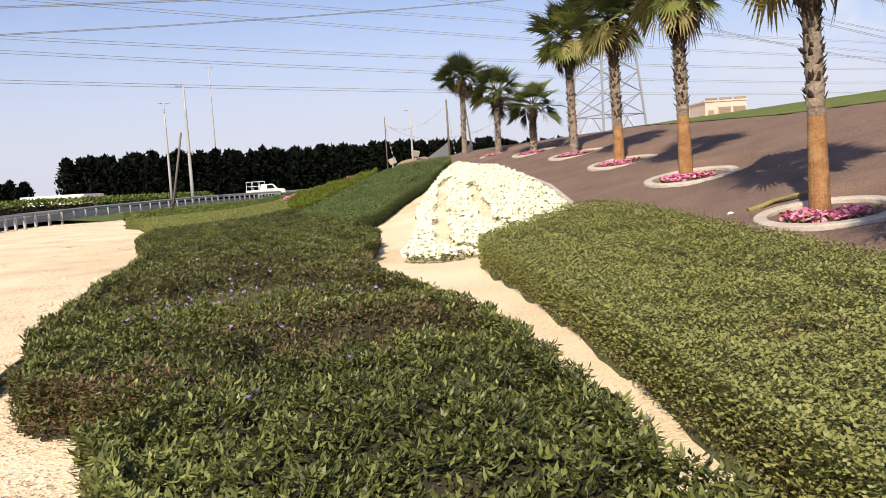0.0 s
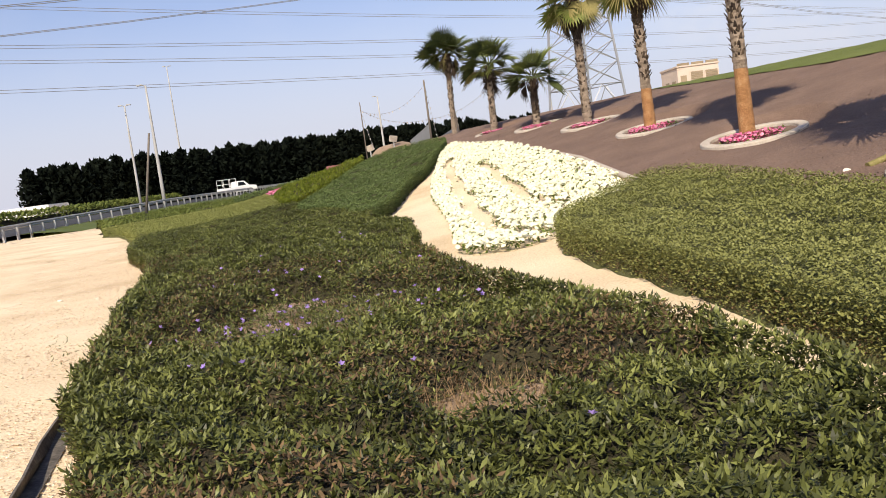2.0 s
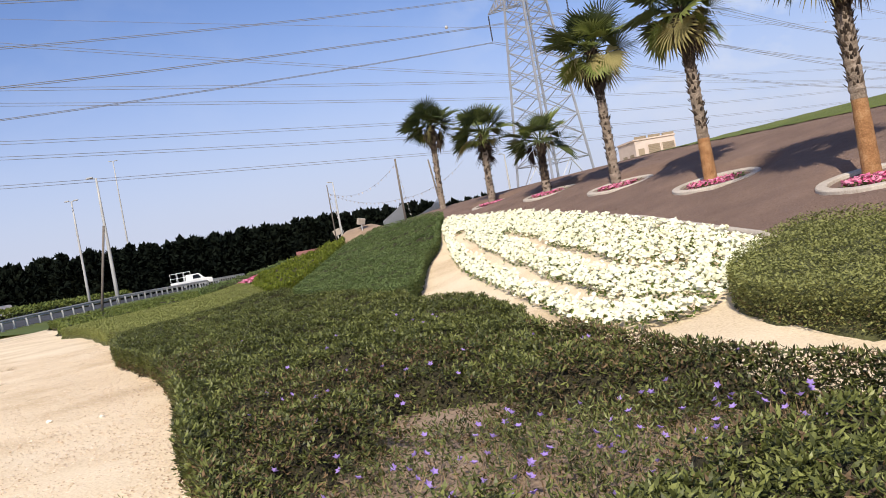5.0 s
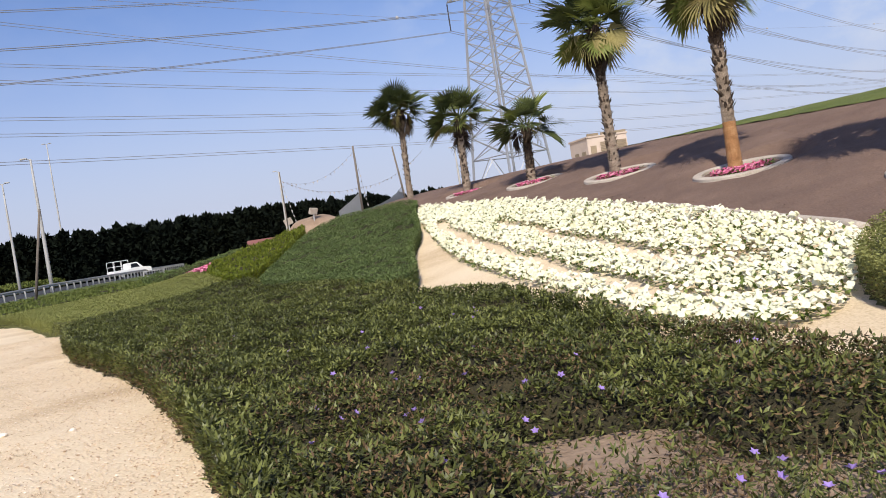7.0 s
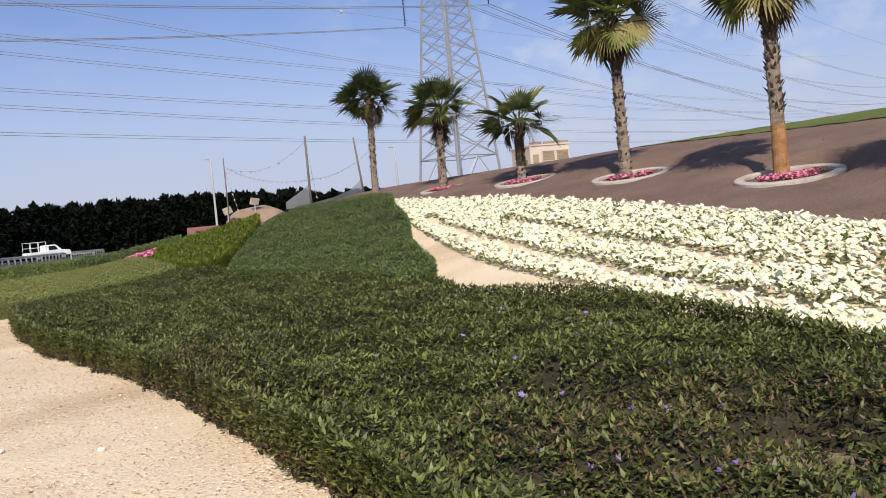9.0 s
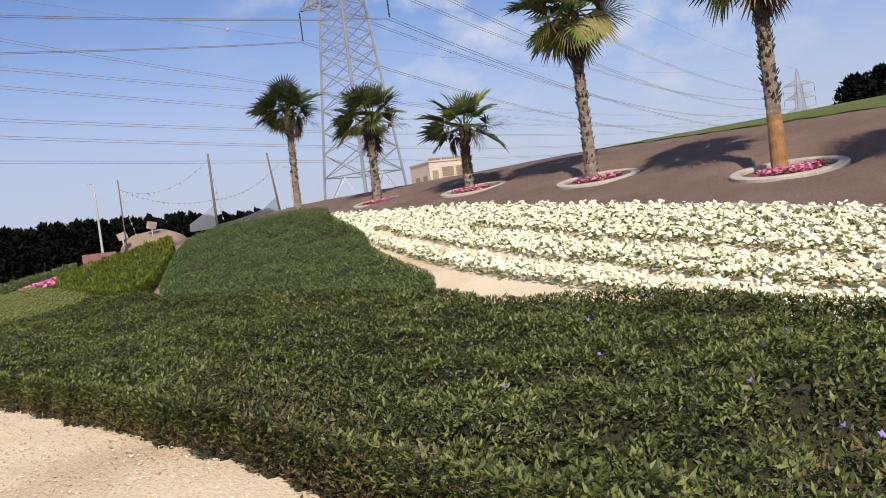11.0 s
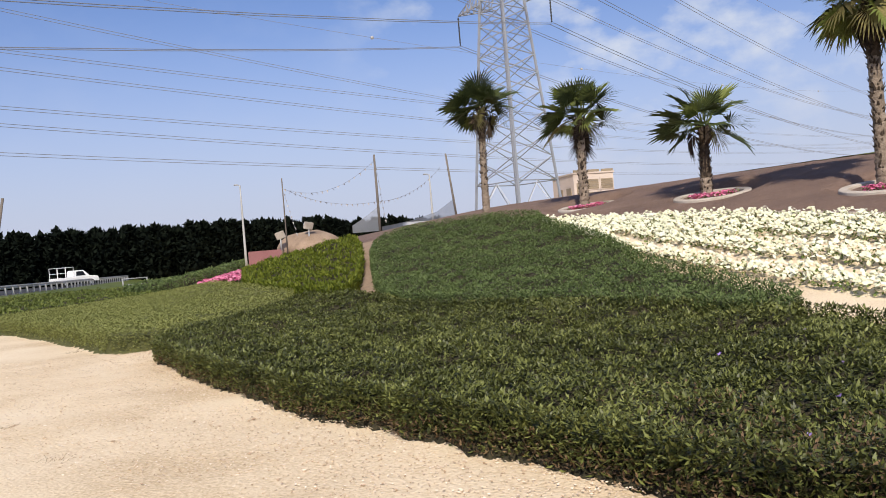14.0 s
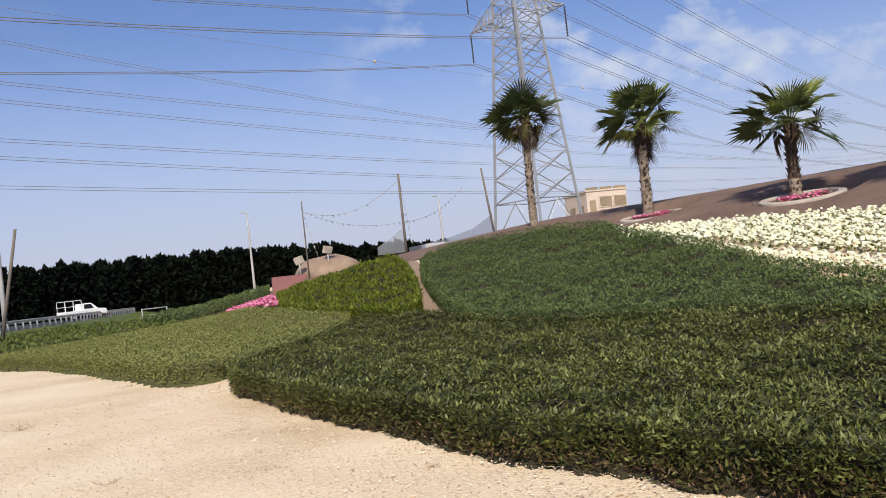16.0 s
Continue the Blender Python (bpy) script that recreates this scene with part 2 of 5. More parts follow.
def edge_distance(poly, x, y):
    best = np.full(x.shape, 1e9)
    n = len(poly)
    for i in range(n):
        (x0, y0), (x1, y1) = poly[i], poly[(i + 1) % n]
        dx, dy = x1 - x0, y1 - y0
        t = np.clip(((x - x0) * dx + (y - y0) * dy) / (dx * dx + dy * dy + 1e-9), 0, 1)
        best = np.minimum(best, np.hypot(x - x0 - t * dx, y - y0 - t * dy))
    return best


def rounded(poly, times=2):
    """Corner cutting: a softer outline."""
    for _ in range(times):
        out = []
        for i in range(len(poly)):
            a, b = poly[i], poly[(i + 1) % len(poly)]
            out += [(a[0] * 0.75 + b[0] * 0.25, a[1] * 0.75 + b[1] * 0.25), (a[0] * 0.25 + b[0] * 0.75, a[1] * 0.25 + b[1] * 0.75)]
        poly = out
    return poly


def wave(x, y, s=1.0, seed=0.0):
    """Cheap smooth unevenness, about -1 to 1."""
    return (np.sin(x * 2.1 * s + seed + 1.3 * np.sin(y * 1.7 * s + seed)) + np.sin(y * 2.7 * s - seed * 1.7 + 1.1 * np.sin(x * 1.3 * s)) + np.sin((x + y) * 4.3 * s + seed * 0.6)) / 3


def mesh_arrays(name, verts, faces, mat, smooth=False):
    """Mesh from arrays: verts (n,3), faces (m,k) all with k corners."""
    me = bpy.data.meshes.new(name)
    verts = np.asarray(verts, np.float32)
    faces = np.asarray(faces, np.int32)
    k = faces.shape[1]
    me.vertices.add(len(verts))
    me.vertices.foreach_set("co", verts.ravel())
    me.loops.add(faces.size)
    me.loops.foreach_set("vertex_index", faces.ravel())
    me.polygons.add(len(faces))
    me.polygons.foreach_set("loop_start", np.arange(0, faces.size, k, dtype=np.int32))
    me.polygons.foreach_set("use_smooth", np.full(len(faces), smooth))
    me.materials.append(mat)
    me.update(calc_edges=True)
    return me


def part(name, data, mat=None, parent=None, label=""):
    """Links a bmesh or mesh as one mesh object, under a thing or a part."""
    if isinstance(data, bmesh.types.BMesh):
        me = bpy.data.meshes.new(name)
        data.to_mesh(me)
        data.free()
        if mat:
            me.materials.append(mat)
    else:
        me = data
    ob = new(name, me)
    if parent is not None:
        ob.parent = parent
    if label:
        tagged(ob, label)
    return ob


def thing(name, label, category, group="", at=(0, 0, 0), kind=""):
    ob = new(name)
    ob.location = at
    return tagged(ob, label, category, group, kind)


LANCE = (np.array([(0, 0, 0), (-0.13, 0.42, 0.03), (0, 0.45, -0.02), (0.13, 0.42, 0.03), (0, 1, -0.10)]), np.array([(0, 2, 1), (0, 3, 2), (1, 2, 4), (2, 3, 4)]))
BLADE_LEAF = (np.array([(0, 0, 0), (-0.165, 0.48, 0.07), (0.165, 0.48, 0.02), (0, 1, -0.08)]), np.array([(0, 2, 1), (1, 2, 3)]))
OVAL = (np.array([(0, 0, 0), (-0.3, 0.5, 0.05), (0.3, 0.5, 0.05), (0, 1, -0.05)]), np.array([(0, 2, 1), (1, 2, 3)]))
SPRIG = (np.array([(0, 0, 0), (-0.16, 0.5, 0.04), (0.16, 0.5, 0.04), (0, 1, -0.1)]), np.array([(0, 2, 1), (1, 2, 3)]))


def scatter(name, shape, pos, az, tilt, twist, size, mat):
    """Many small leaves in one mesh: heading az, rising by tilt, turned about their own axis by twist."""
    tv, tf = shape
    n, k = len(pos), len(tv)
    f = np.stack([np.cos(az) * np.cos(tilt), np.sin(az) * np.cos(tilt), np.sin(tilt)], 1)
    s0 = np.stack([-np.sin(az), np.cos(az), np.zeros(n)], 1)
    n0 = np.cross(f, s0) * -1
    n0 = np.cross(s0, f) * -1
    s = s0 * np.cos(twist)[:, None] + n0 * np.sin(twist)[:, None]
    nn = np.cross(s, f)
    v = pos[:, None, :] + size[:, None, None] * (tv[None, :, 0, None] * s[:, None, :] + tv[None, :, 1, None] * f[:, None, :] + tv[None, :, 2, None] * nn[:, None, :])
    faces = (tf[None] + (np.arange(n) * k)[:, None, None]).reshape(-1, 3)
    return mesh_arrays(name, v.reshape(-1, 3), faces, mat)


def sheet(name, xs, ys, zfun, mat):
    X, Y = np.meshgrid(xs, ys)
    Z = zfun(X, Y)
    v = np.stack([X, Y, Z], -1).reshape(-1, 3)
    nx, ny = len(xs), len(ys)
    i = (np.arange(ny - 1)[:, None] * nx + np.arange(nx - 1)[None]).ravel()
    f = np.stack([i, i + 1, i + nx + 1, i + nx], 1)
    return mesh_arrays(name, v, f, mat, True)


def strip_sheet(name, ys, left, right, steps, zfun, mat):
    """A sheet between two side lines x = left(y) and x = right(y)."""
    q = np.linspace(0, 1, steps)
    Y = np.repeat(ys[:, None], steps, 1)
    Lx, Rx = left(ys)[:, None], right(ys)[:, None]
    X = Lx + (Rx - Lx) * q[None]
    Z = zfun(X, Y)
    v = np.stack([X, Y, Z], -1).reshape(-1, 3)
    i = (np.arange(len(ys) - 1)[:, None] * steps + np.arange(steps - 1)[None]).ravel()
    f = np.stack([i, i + 1, i + steps + 1, i + steps], 1)
    return mesh_arrays(name, v, f, mat, True)


def tube(points, radius, sides=8, closed=False):
    """A bmesh tube along points; radius one number or one for each point."""
    bm = bmesh.new()
    pts = [Vector(p) for p in points]
    rad = radius if hasattr(radius, "__len__") else [radius] * len(pts)
    rings = []
    for i, p in enumerate(pts):
        a = pts[i - 1] if (i or closed) else pts[i]
        b = pts[(i + 1) % len(pts)] if (i < len(pts) - 1 or closed) else pts[i]
        d = (b - a).normalized()
        side = d.cross(Vector((0, 0, 1)))
        if side.length < 1e-3:
            side = Vector((1, 0, 0))
        side.normalize()
        up = side.cross(d)
        rings.append([bm.verts.new(p + rad[i] * (math.cos(2 * math.pi * j / sides) * side + math.sin(2 * math.pi * j / sides) * up)) for j in range(sides)])
    for i in range(len(rings) - (0 if closed else 1)):
        r0, r1 = rings[i], rings[(i + 1) % len(rings)]
        for j in range(sides):
            bm.faces.new((r0[j], r0[(j + 1) % sides], r1[(j + 1) % sides], r1[j]))
    if not closed:
        bm.faces.new(rings[0][::-1])
        bm.faces.new(rings[-1])
    for fc in bm.faces:
        fc.smooth = len(fc.verts) == 4 and sides > 5
    return bm


def box(bm, x0, y0, z0, x1, y1, z1, bevel=0.0):
    vs = [bm.verts.new((x, y, z)) for x in (x0, x1) for y in (y0, y1) for z in (z0, z1)]
    fs = [bm.faces.new([vs[i] for i in q]) for q in ((0, 1, 3, 2), (4, 6, 7, 5), (0, 4, 5, 1), (2, 3, 7, 6), (0, 2, 6, 4), (1, 5, 7, 3))]
    if bevel:
        bmesh.ops.bevel(bm, geom=list({e for f in fs for e in f.edges}), offset=bevel, segments=2, affect="EDGES")
    return bm


# ---------------- ground ----------------
def spaced(a, b, near, far_lo, far_hi):
    """Coordinates with an even step in the middle, and growing steps outwards."""
    mid = list(np.arange(a, b, near))
    lo, hi, st = [], [], near
    q = a
    while q > far_lo:
        st *= 1.35
        q -= st
        lo.append(q)
    q, st = b, near
    while q < far_hi:
        hi.append(q)
        st *= 1.35
        q += st
    return np.array(lo[::-1] + mid + hi)


MULCH_Y = [-12, 6.6, 12, 14.8, 16, 21, 26.5, 30, 32, 36, 38, 41, 44, 47.5, 52, 60, 95]
MULCH_X = [3.5, 3.0, 2.75, 2.35, 2.62, 2.72, 2.4, 2.15, 1.72, 1.05, 0.9, -0.3, -2.0, -3.3, -4.6, -5.5, -6.0]


def mulch_left(y):
    return np.interp(y, MULCH_Y, MULCH_X)


tagged(part("ground", sheet("ground", spaced(-14, 18, 0.28, -3500, 3500), spaced(-6, 56, 0.28, -3500, 3500), lambda x, y: land(x, y) + 0.012 * wave(x, y, 2.2) + 0.012 * wave(x, y, 0.7, 2.0) - 0.006 - 0.3 * np.clip((x - mulch_left(y) - 0.4) / 0.8, 0, 1), M_SAND)), "pale sandy gravel ground with faint tracks and small stones", "ground", kind="structure")


def grass_left(y):
    return foot(y) + 9.3 + 0.25 * np.sin(y * 0.4) + 0.28 * np.clip(y - 21, 0, 80)


tagged(part("mulch_slope", strip_sheet("mulch_slope", np.concatenate([np.arange(-12, 40, 0.12), np.arange(40, 95, 0.4)]), mulch_left, lambda y: grass_left(y) + 1.2, 120, lambda x, y: land(x, y) + 0.03 + 0.012 * wave(x, y, 3.0, 1.0), M_MULCH)), "reddish brown bark mulch covering the slope under the palms", "soil", kind="structure")
tagged(part("lawn", strip_sheet("lawn", np.arange(-12, 95, 0.5), grass_left, lambda y: grass_left(y) + 40, 160, lambda x, y: land(x, y) + 0.05 + 0.012 * wave(x, y, 2.0, 4.0), M_GRASS)), "green lawn on the crown of the mound", "lawn", kind="structure")

# bits of bark on the slope, and pebbles on the gravel
n = 26000
py = RNG.uniform(4, 34, n)
px = mulch_left(py) + RNG.uniform(0.05, 1, n) ** 1.3 * 6.0
chip = (np.array([(0, 0, 0), (-0.25, 0.5, 0.12), (0.25, 0.5, 0.1), (0, 1, 0)]), np.array([(0, 2, 1), (1, 2, 3)]))
tagged(part("mulch_bits", scatter("mulch_bits", chip, np.stack([px, py, land(px, py) + 0.035], 1), RNG.uniform(0, 6.28, n), RNG.uniform(-0.1, 0.5, n), RNG.uniform(-0.6, 0.6, n), RNG.uniform(0.010, 0.034, n), M_MULCH_BIT)), "scattered chips of brown bark", "mulch", kind="stuff")

EDGE = [(-0.7, 2.3), (-1.2, 3.0), (-1.55, 3.6), (-1.3, 4.05), (-1.35, 4.5), (-2.2, 4.7), (-2.55, 5.25), (-3.2, 6.9), (-3.6, 8.5), (-3.95, 9.9), (-4.3, 11.6), (-4.86, 14.0), (-5.4, 16.3), (-6.2, 18.6), (-6.95, 20.4), (-7.5, 21.8), (-8.15, 24.2), (-9.2, 28.5)]


def edge_x(y):
    return np.interp(y, [p[1] for p in EDGE], [p[0] for p in EDGE])


n = 60000
py = 3 + 27 * RNG.uniform(0, 1, n) ** 1.2
px = edge_x(py) + 0.12 - RNG.uniform(0, 1, n) ** 1.8 * (2.2 + 0.2 * py)
octa = (np.array([(0.5, 0, 0), (-0.5, 0.1, 0), (0, 0.45, 0), (0.05, -0.5, 0), (0, 0, 0.4), (0, 0, -0.2)]), np.array([(0, 2, 4), (2, 1, 4), (1, 3, 4), (3, 0, 4)]))
tagged(part("pebbles", scatter("pebbles", octa, np.stack([px, py, land(px, py) + 0.004], 1), RNG.uniform(0, 6.28, n), RNG.uniform(-0.2, 0.2, n), RNG.uniform(-0.3, 0.3, n), RNG.uniform(0.006, 0.022, n) * (1 + (RNG.uniform(0, 1, n) > 0.97)), M_PEBBLE)), "small pale pebbles lying on the gravel walk", "pebbles", kind="stuff")

# ---------------- hedges and beds ----------------


def plants(x, y, width):
    """0 between neighbouring plants, 1 over the middle of each one."""
    gx, gy = np.floor(x / width), np.floor(y / width)
    d1, d2 = np.full(x.shape, 9.0), np.full(x.shape, 9.0)
    for ox in (-1, 0, 1):
        for oy in (-1, 0, 1):
            cx, cy = gx + ox, gy + oy
            jx, jy = np.sin(cx * 127.1 + cy * 311.7) * 43758.5, np.sin(cx * 269.5 + cy * 183.3) * 24634.6
            d = np.hypot(x / width - cx - (jx - np.floor(jx)), y / width - cy - (jy - np.floor(jy)))
            d2 = np.minimum(d2, np.maximum(d, d1))
            d1 = np.minimum(d1, d)
    return np.clip((d2 - d1) / 0.45, 0, 1)


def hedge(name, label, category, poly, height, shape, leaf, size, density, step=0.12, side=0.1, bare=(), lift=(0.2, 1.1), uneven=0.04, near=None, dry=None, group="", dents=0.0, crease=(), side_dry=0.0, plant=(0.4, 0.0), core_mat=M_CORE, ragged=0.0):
    """A bed of shrubs: a core sheet of twigs, coloured dark for the shade inside, and a skin of single leaves. bare:
    ellipses (x, y, rx, ry, how bare).
    near: (y0, y1, factor) raises the density towards y0 and lowers it towards y1. plant: width of one plant, depth of
    the dips between plants."""
    top = thing(name, label, category, group)
    poly = rounded(poly, 3 if ragged else 2)
    poly = [(a + ragged * float(wave(a * 1.0, b, 3.1, 1.0)), b + ragged * float(wave(a, b * 1.0, 3.7, 5.0))) for a, b in poly]
    xs, ys = [p[0] for p in poly], [p[1] for p in poly]
    lo, hi = (min(xs) - 0.3, min(ys) - 0.3), (max(xs) + 0.3, max(ys) + 0.3)

    def emptiness(x, y):
        e = np.zeros(x.shape)
        for bx, by, rx, ry, how in bare:
            q = np.hypot((x - bx) / rx, (y - by) / ry) + 0.18 * wave(x, y, 3.0, bx)
            e = np.maximum(e, how * np.clip((1.25 - q) / 0.7, 0, 1))
        return e

    def dent(x, y):
        out = dents * np.clip(wave(x, y, 0.75, 1.7) - 0.12, 0, 1) * 1.6
        if plant[1]:
            out = out + plant[1] * ((1 - plants(x + 0.1 * wave(x, y, 2.0, 1.0), y, plant[0])) ** 1.3 + (1 - plants(x + 0.15 * wave(x, y, 1.3, 4.0), y + 7.3, plant[0] * 2.4)) ** 1.5)
        for (x0, y0), (x1, y1) in zip(crease, crease[1:]):
            dx, dy = x1 - x0, y1 - y0
            t = np.clip(((x - x0) * dx + (y - y0) * dy) / (dx * dx + dy * dy), 0, 1)
            dd = np.hypot(x - x0 - t * dx, y - y0 - t * dy) + 0.04 * wave(x, y, 4.0, 2.0)
            out = np.maximum(out, 0.13 * np.clip(1 - dd / 0.16, 0, 1))
        return out

    def surface(x, y, d):
        q = np.clip(d / side, 0, 1)
        rise = np.sqrt(np.clip(1 - (1 - q) ** 2, 0, 1))
        return land(x, y) + (height - dent(x, y) + uneven * wave(x, y, 1.3, height * 9) + 0.6 * uneven * wave(x, y, 4.0, 3.0) + 0.35 * uneven * wave(x, y, 9.0, 5.0)) * rise * (1 - 0.85 * emptiness(x, y))

    X, Y = np.meshgrid(np.arange(lo[0], hi[0], step), np.arange(lo[1], hi[1], step))
    ins = inside(poly, X, Y)
    D = edge_distance(poly, X, Y) * np.where(ins, 1, -1)
    E = emptiness(X, Y)
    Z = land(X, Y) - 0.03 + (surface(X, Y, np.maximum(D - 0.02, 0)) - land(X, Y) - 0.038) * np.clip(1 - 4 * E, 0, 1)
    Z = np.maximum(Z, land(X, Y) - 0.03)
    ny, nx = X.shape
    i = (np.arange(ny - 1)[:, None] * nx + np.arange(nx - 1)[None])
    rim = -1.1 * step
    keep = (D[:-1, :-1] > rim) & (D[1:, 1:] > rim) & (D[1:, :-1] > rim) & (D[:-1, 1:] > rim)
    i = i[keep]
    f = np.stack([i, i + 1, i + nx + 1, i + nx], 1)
    part("core", mesh_arrays("core", np.stack([X, Y, Z], -1).reshape(-1, 3), f, core_mat, True), parent=top, label="inner hedge sheet, coloured dark for twigs and the shade between")
    # the skin of leaves
    area = (hi[0] - lo[0]) * (hi[1] - lo[1])
    peak = density * (near[2] if near else 1)
    n = int(area * peak)
    x, y = RNG.uniform(lo[0], hi[0], n), RNG.uniform(lo[1], hi[1], n)
    k = inside(poly, x, y)
    if near:
        share = np.interp(y, [near[0], near[1]], [1.0, 1.0 / near[2]])
        k &= RNG.uniform(0, 1, n) < share
    x, y = x[k], y[k]
    e = emptiness(x, y)
    k = RNG.uniform(0, 1, len(x)) > e
    if plant[1]:
        k &= RNG.uniform(0, 1, len(x)) < 0.65 + 0.35 * plants(x + 0.1 * wave(x, y, 2.0, 1.0), y, plant[0])
    x, y = x[k], y[k]
    d = edge_distance(poly, x, y)
    z = surface(x, y, d) - RNG.uniform(0, 1, len(x)) ** 1.3 * 0.065 + np.where(RNG.uniform(0, 1, len(x)) < 0.01, 0.02, 0.0)
    bald = emptiness(x, y)
    z = land(x, y) + (z - land(x, y)) * (1 - np.clip(4 * (bald - 0.1), 0, 0.9) * RNG.uniform(0, 1, len(x)))
    pos = np.stack([x, y, z], 1)
    grow = np.interp(y, [near[0], near[1]], [1.0, near[2] ** 0.22]) if near else np.ones(len(x))
    # the sides
    seg = []
    for a, b in zip(poly, poly[1:] + poly[:1]):
        ln = math.hypot(b[0] - a[0], b[1] - a[1])
        if ln < 1e-4:
            continue
        fac = np.interp((a[1] + b[1]) / 2, [near[0], near[1]], [near[2], 1.0]) if near else 1.0
        m = int(ln * height * density * fac * 1.3) + 1
        q = RNG.uniform(0, 1, m)
        seg.append(np.stack([a[0] + (b[0] - a[0]) * q, a[1] + (b[1] - a[1]) * q, RNG.uniform(0.02, 1, m) ** 0.8, np.full(m, math.atan2(a[0] - b[0], b[1] - a[1]))], 1))
    seg = np.concatenate(seg)
    e = emptiness(seg[:, 0], seg[:, 1])
    seg = seg[RNG.uniform(0, 1, len(seg)) > e]
    j = RNG.uniform(-0.05, 0.04, len(seg))
    sx, sy = seg[:, 0] + np.cos(seg[:, 3]) * j, seg[:, 1] + np.sin(seg[:, 3]) * j
    spos = np.stack([sx, sy, land(sx, sy) + seg[:, 2] * height * 0.97], 1)
    sgrow = np.interp(sy, [near[0], near[1]], [1.0, near[2] ** 0.22]) if near else np.ones(len(sx))
    P = np.concatenate([pos, spos])
    S = np.concatenate([grow, sgrow])
    n = len(P)
    az = RNG.uniform(0, 6.283, n)
    tilt = RNG.uniform(lift[0], lift[1], n)
    twist = RNG.uniform(-0.7, 0.7, n)
    sz = size * RNG.uniform(0.6, 1.25, n) * S
    if dry:
        w = np.zeros(n)
        for bx, by, rx, ry, how in dry:
            w = np.maximum(w, how * np.clip(1.3 - np.hypot((P[:, 0] - bx) / rx, (P[:, 1] - by) / ry), 0, 1))
        low = np.concatenate([np.zeros(len(pos)), np.clip(1.3 - seg[:, 2] * 2.0, 0, 1)])
        w = np.maximum(w, side_dry * low)
        isd = RNG.uniform(0, 1, n) < w
        tagged(part("dry_leaves", scatter("dry_leaves", shape, P[isd], az[isd], tilt[isd], twist[isd], sz[isd] * 0.8, M_RUELLIA_DRY), parent=top, label="brownish dry leaves"), kind="stuff")
        g = ~isd
        P, az, tilt, twist, sz = P[g], az[g], tilt[g], twist[g], sz[g]
    tagged(part("leaves", scatter("leaves", shape, P, az, tilt, twist, sz, leaf), parent=top), kind="stuff")
    return top, surface, poly


RUELLIA = EDGE + [(-7.4, 32.0), (-5.6, 35.3), (-4.95, 32.0), (-4.75, 30.0), (-4.7, 28.3), (-3.4, 25.8), (-2.25, 21.9), (-2.05, 21.1), (-2.12, 20.0), (-2.15, 19.0), (-1.7, 18.6), (-1.25, 17.5), (-1.25, 16.3), (-1.15, 14.6), (-1.35, 13.2), (-1.05, 12.2), (-1.0, 11.2), (-0.8, 10.0), (-0.45, 8.9), (-0.2, 8.0), (0.25, 6.5), (0.45, 5.3), (0.62, 4.0), (0.72, 3.0), (0.85, 2.1)]
BARE = [(-2.2, 9.25, 1.2, 1.05, 0.98), (-1.25, 8.75, 0.7, 0.42, 0.98), (-2.45, 10.8, 0.5, 0.6, 0.9), (-0.85, 6.2, 0.45, 0.5, 1.0), (-2.6, 12.1, 0.4, 0.35, 0.8), (-3.2, 13.4, 0.4, 0.5, 0.6)]
DRY = [(-0.3, 6.6, 0.7, 0.5, 0.7), (-1.0, 6.6, 1.1, 0.8, 0.6), (-2.2, 9.6, 1.8, 1.6, 0.6), (-1.9, 4.8, 0.8, 0.5, 0.7), (-0.9, 11.5, 0.7, 2.0, 0.5), (-5.2, 16.0, 0.5, 3.0, 0.35), (-3.0, 12.5, 1.2, 1.2, 0.5), (-3.5, 10, 0.5, 2.5, 0.4)]
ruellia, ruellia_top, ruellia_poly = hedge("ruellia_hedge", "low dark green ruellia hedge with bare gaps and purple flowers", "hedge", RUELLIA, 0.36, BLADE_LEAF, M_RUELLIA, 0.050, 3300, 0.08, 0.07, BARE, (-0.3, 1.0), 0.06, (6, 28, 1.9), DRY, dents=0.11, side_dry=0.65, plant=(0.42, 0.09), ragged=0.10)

CLIPPED = [(1.35, 1.0), (1.22, 3.3), (1.12, 4.9), (1.08, 6.2), (0.92, 8.3), (0.72, 10.3), (0.5, 12.0), (0.7, 13.1), (1.3, 14.1), (2.3, 14.9), (2.75, 14.4), (3.0, 12), (3.25, 9), (3.4, 6.6), (3.7, 1.0)]
CREASE = [(1.45, 12.6), (1.75, 10.3), (2.1, 8.6), (2.55, 7.0), (2.7, 5.2), (2.8, 1.0)]
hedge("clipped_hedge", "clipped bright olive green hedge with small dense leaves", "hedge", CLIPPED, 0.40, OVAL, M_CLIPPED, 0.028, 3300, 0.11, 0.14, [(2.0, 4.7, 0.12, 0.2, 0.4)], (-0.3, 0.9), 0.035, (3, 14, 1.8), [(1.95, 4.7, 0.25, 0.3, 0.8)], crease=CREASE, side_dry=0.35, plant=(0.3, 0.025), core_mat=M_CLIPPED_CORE)

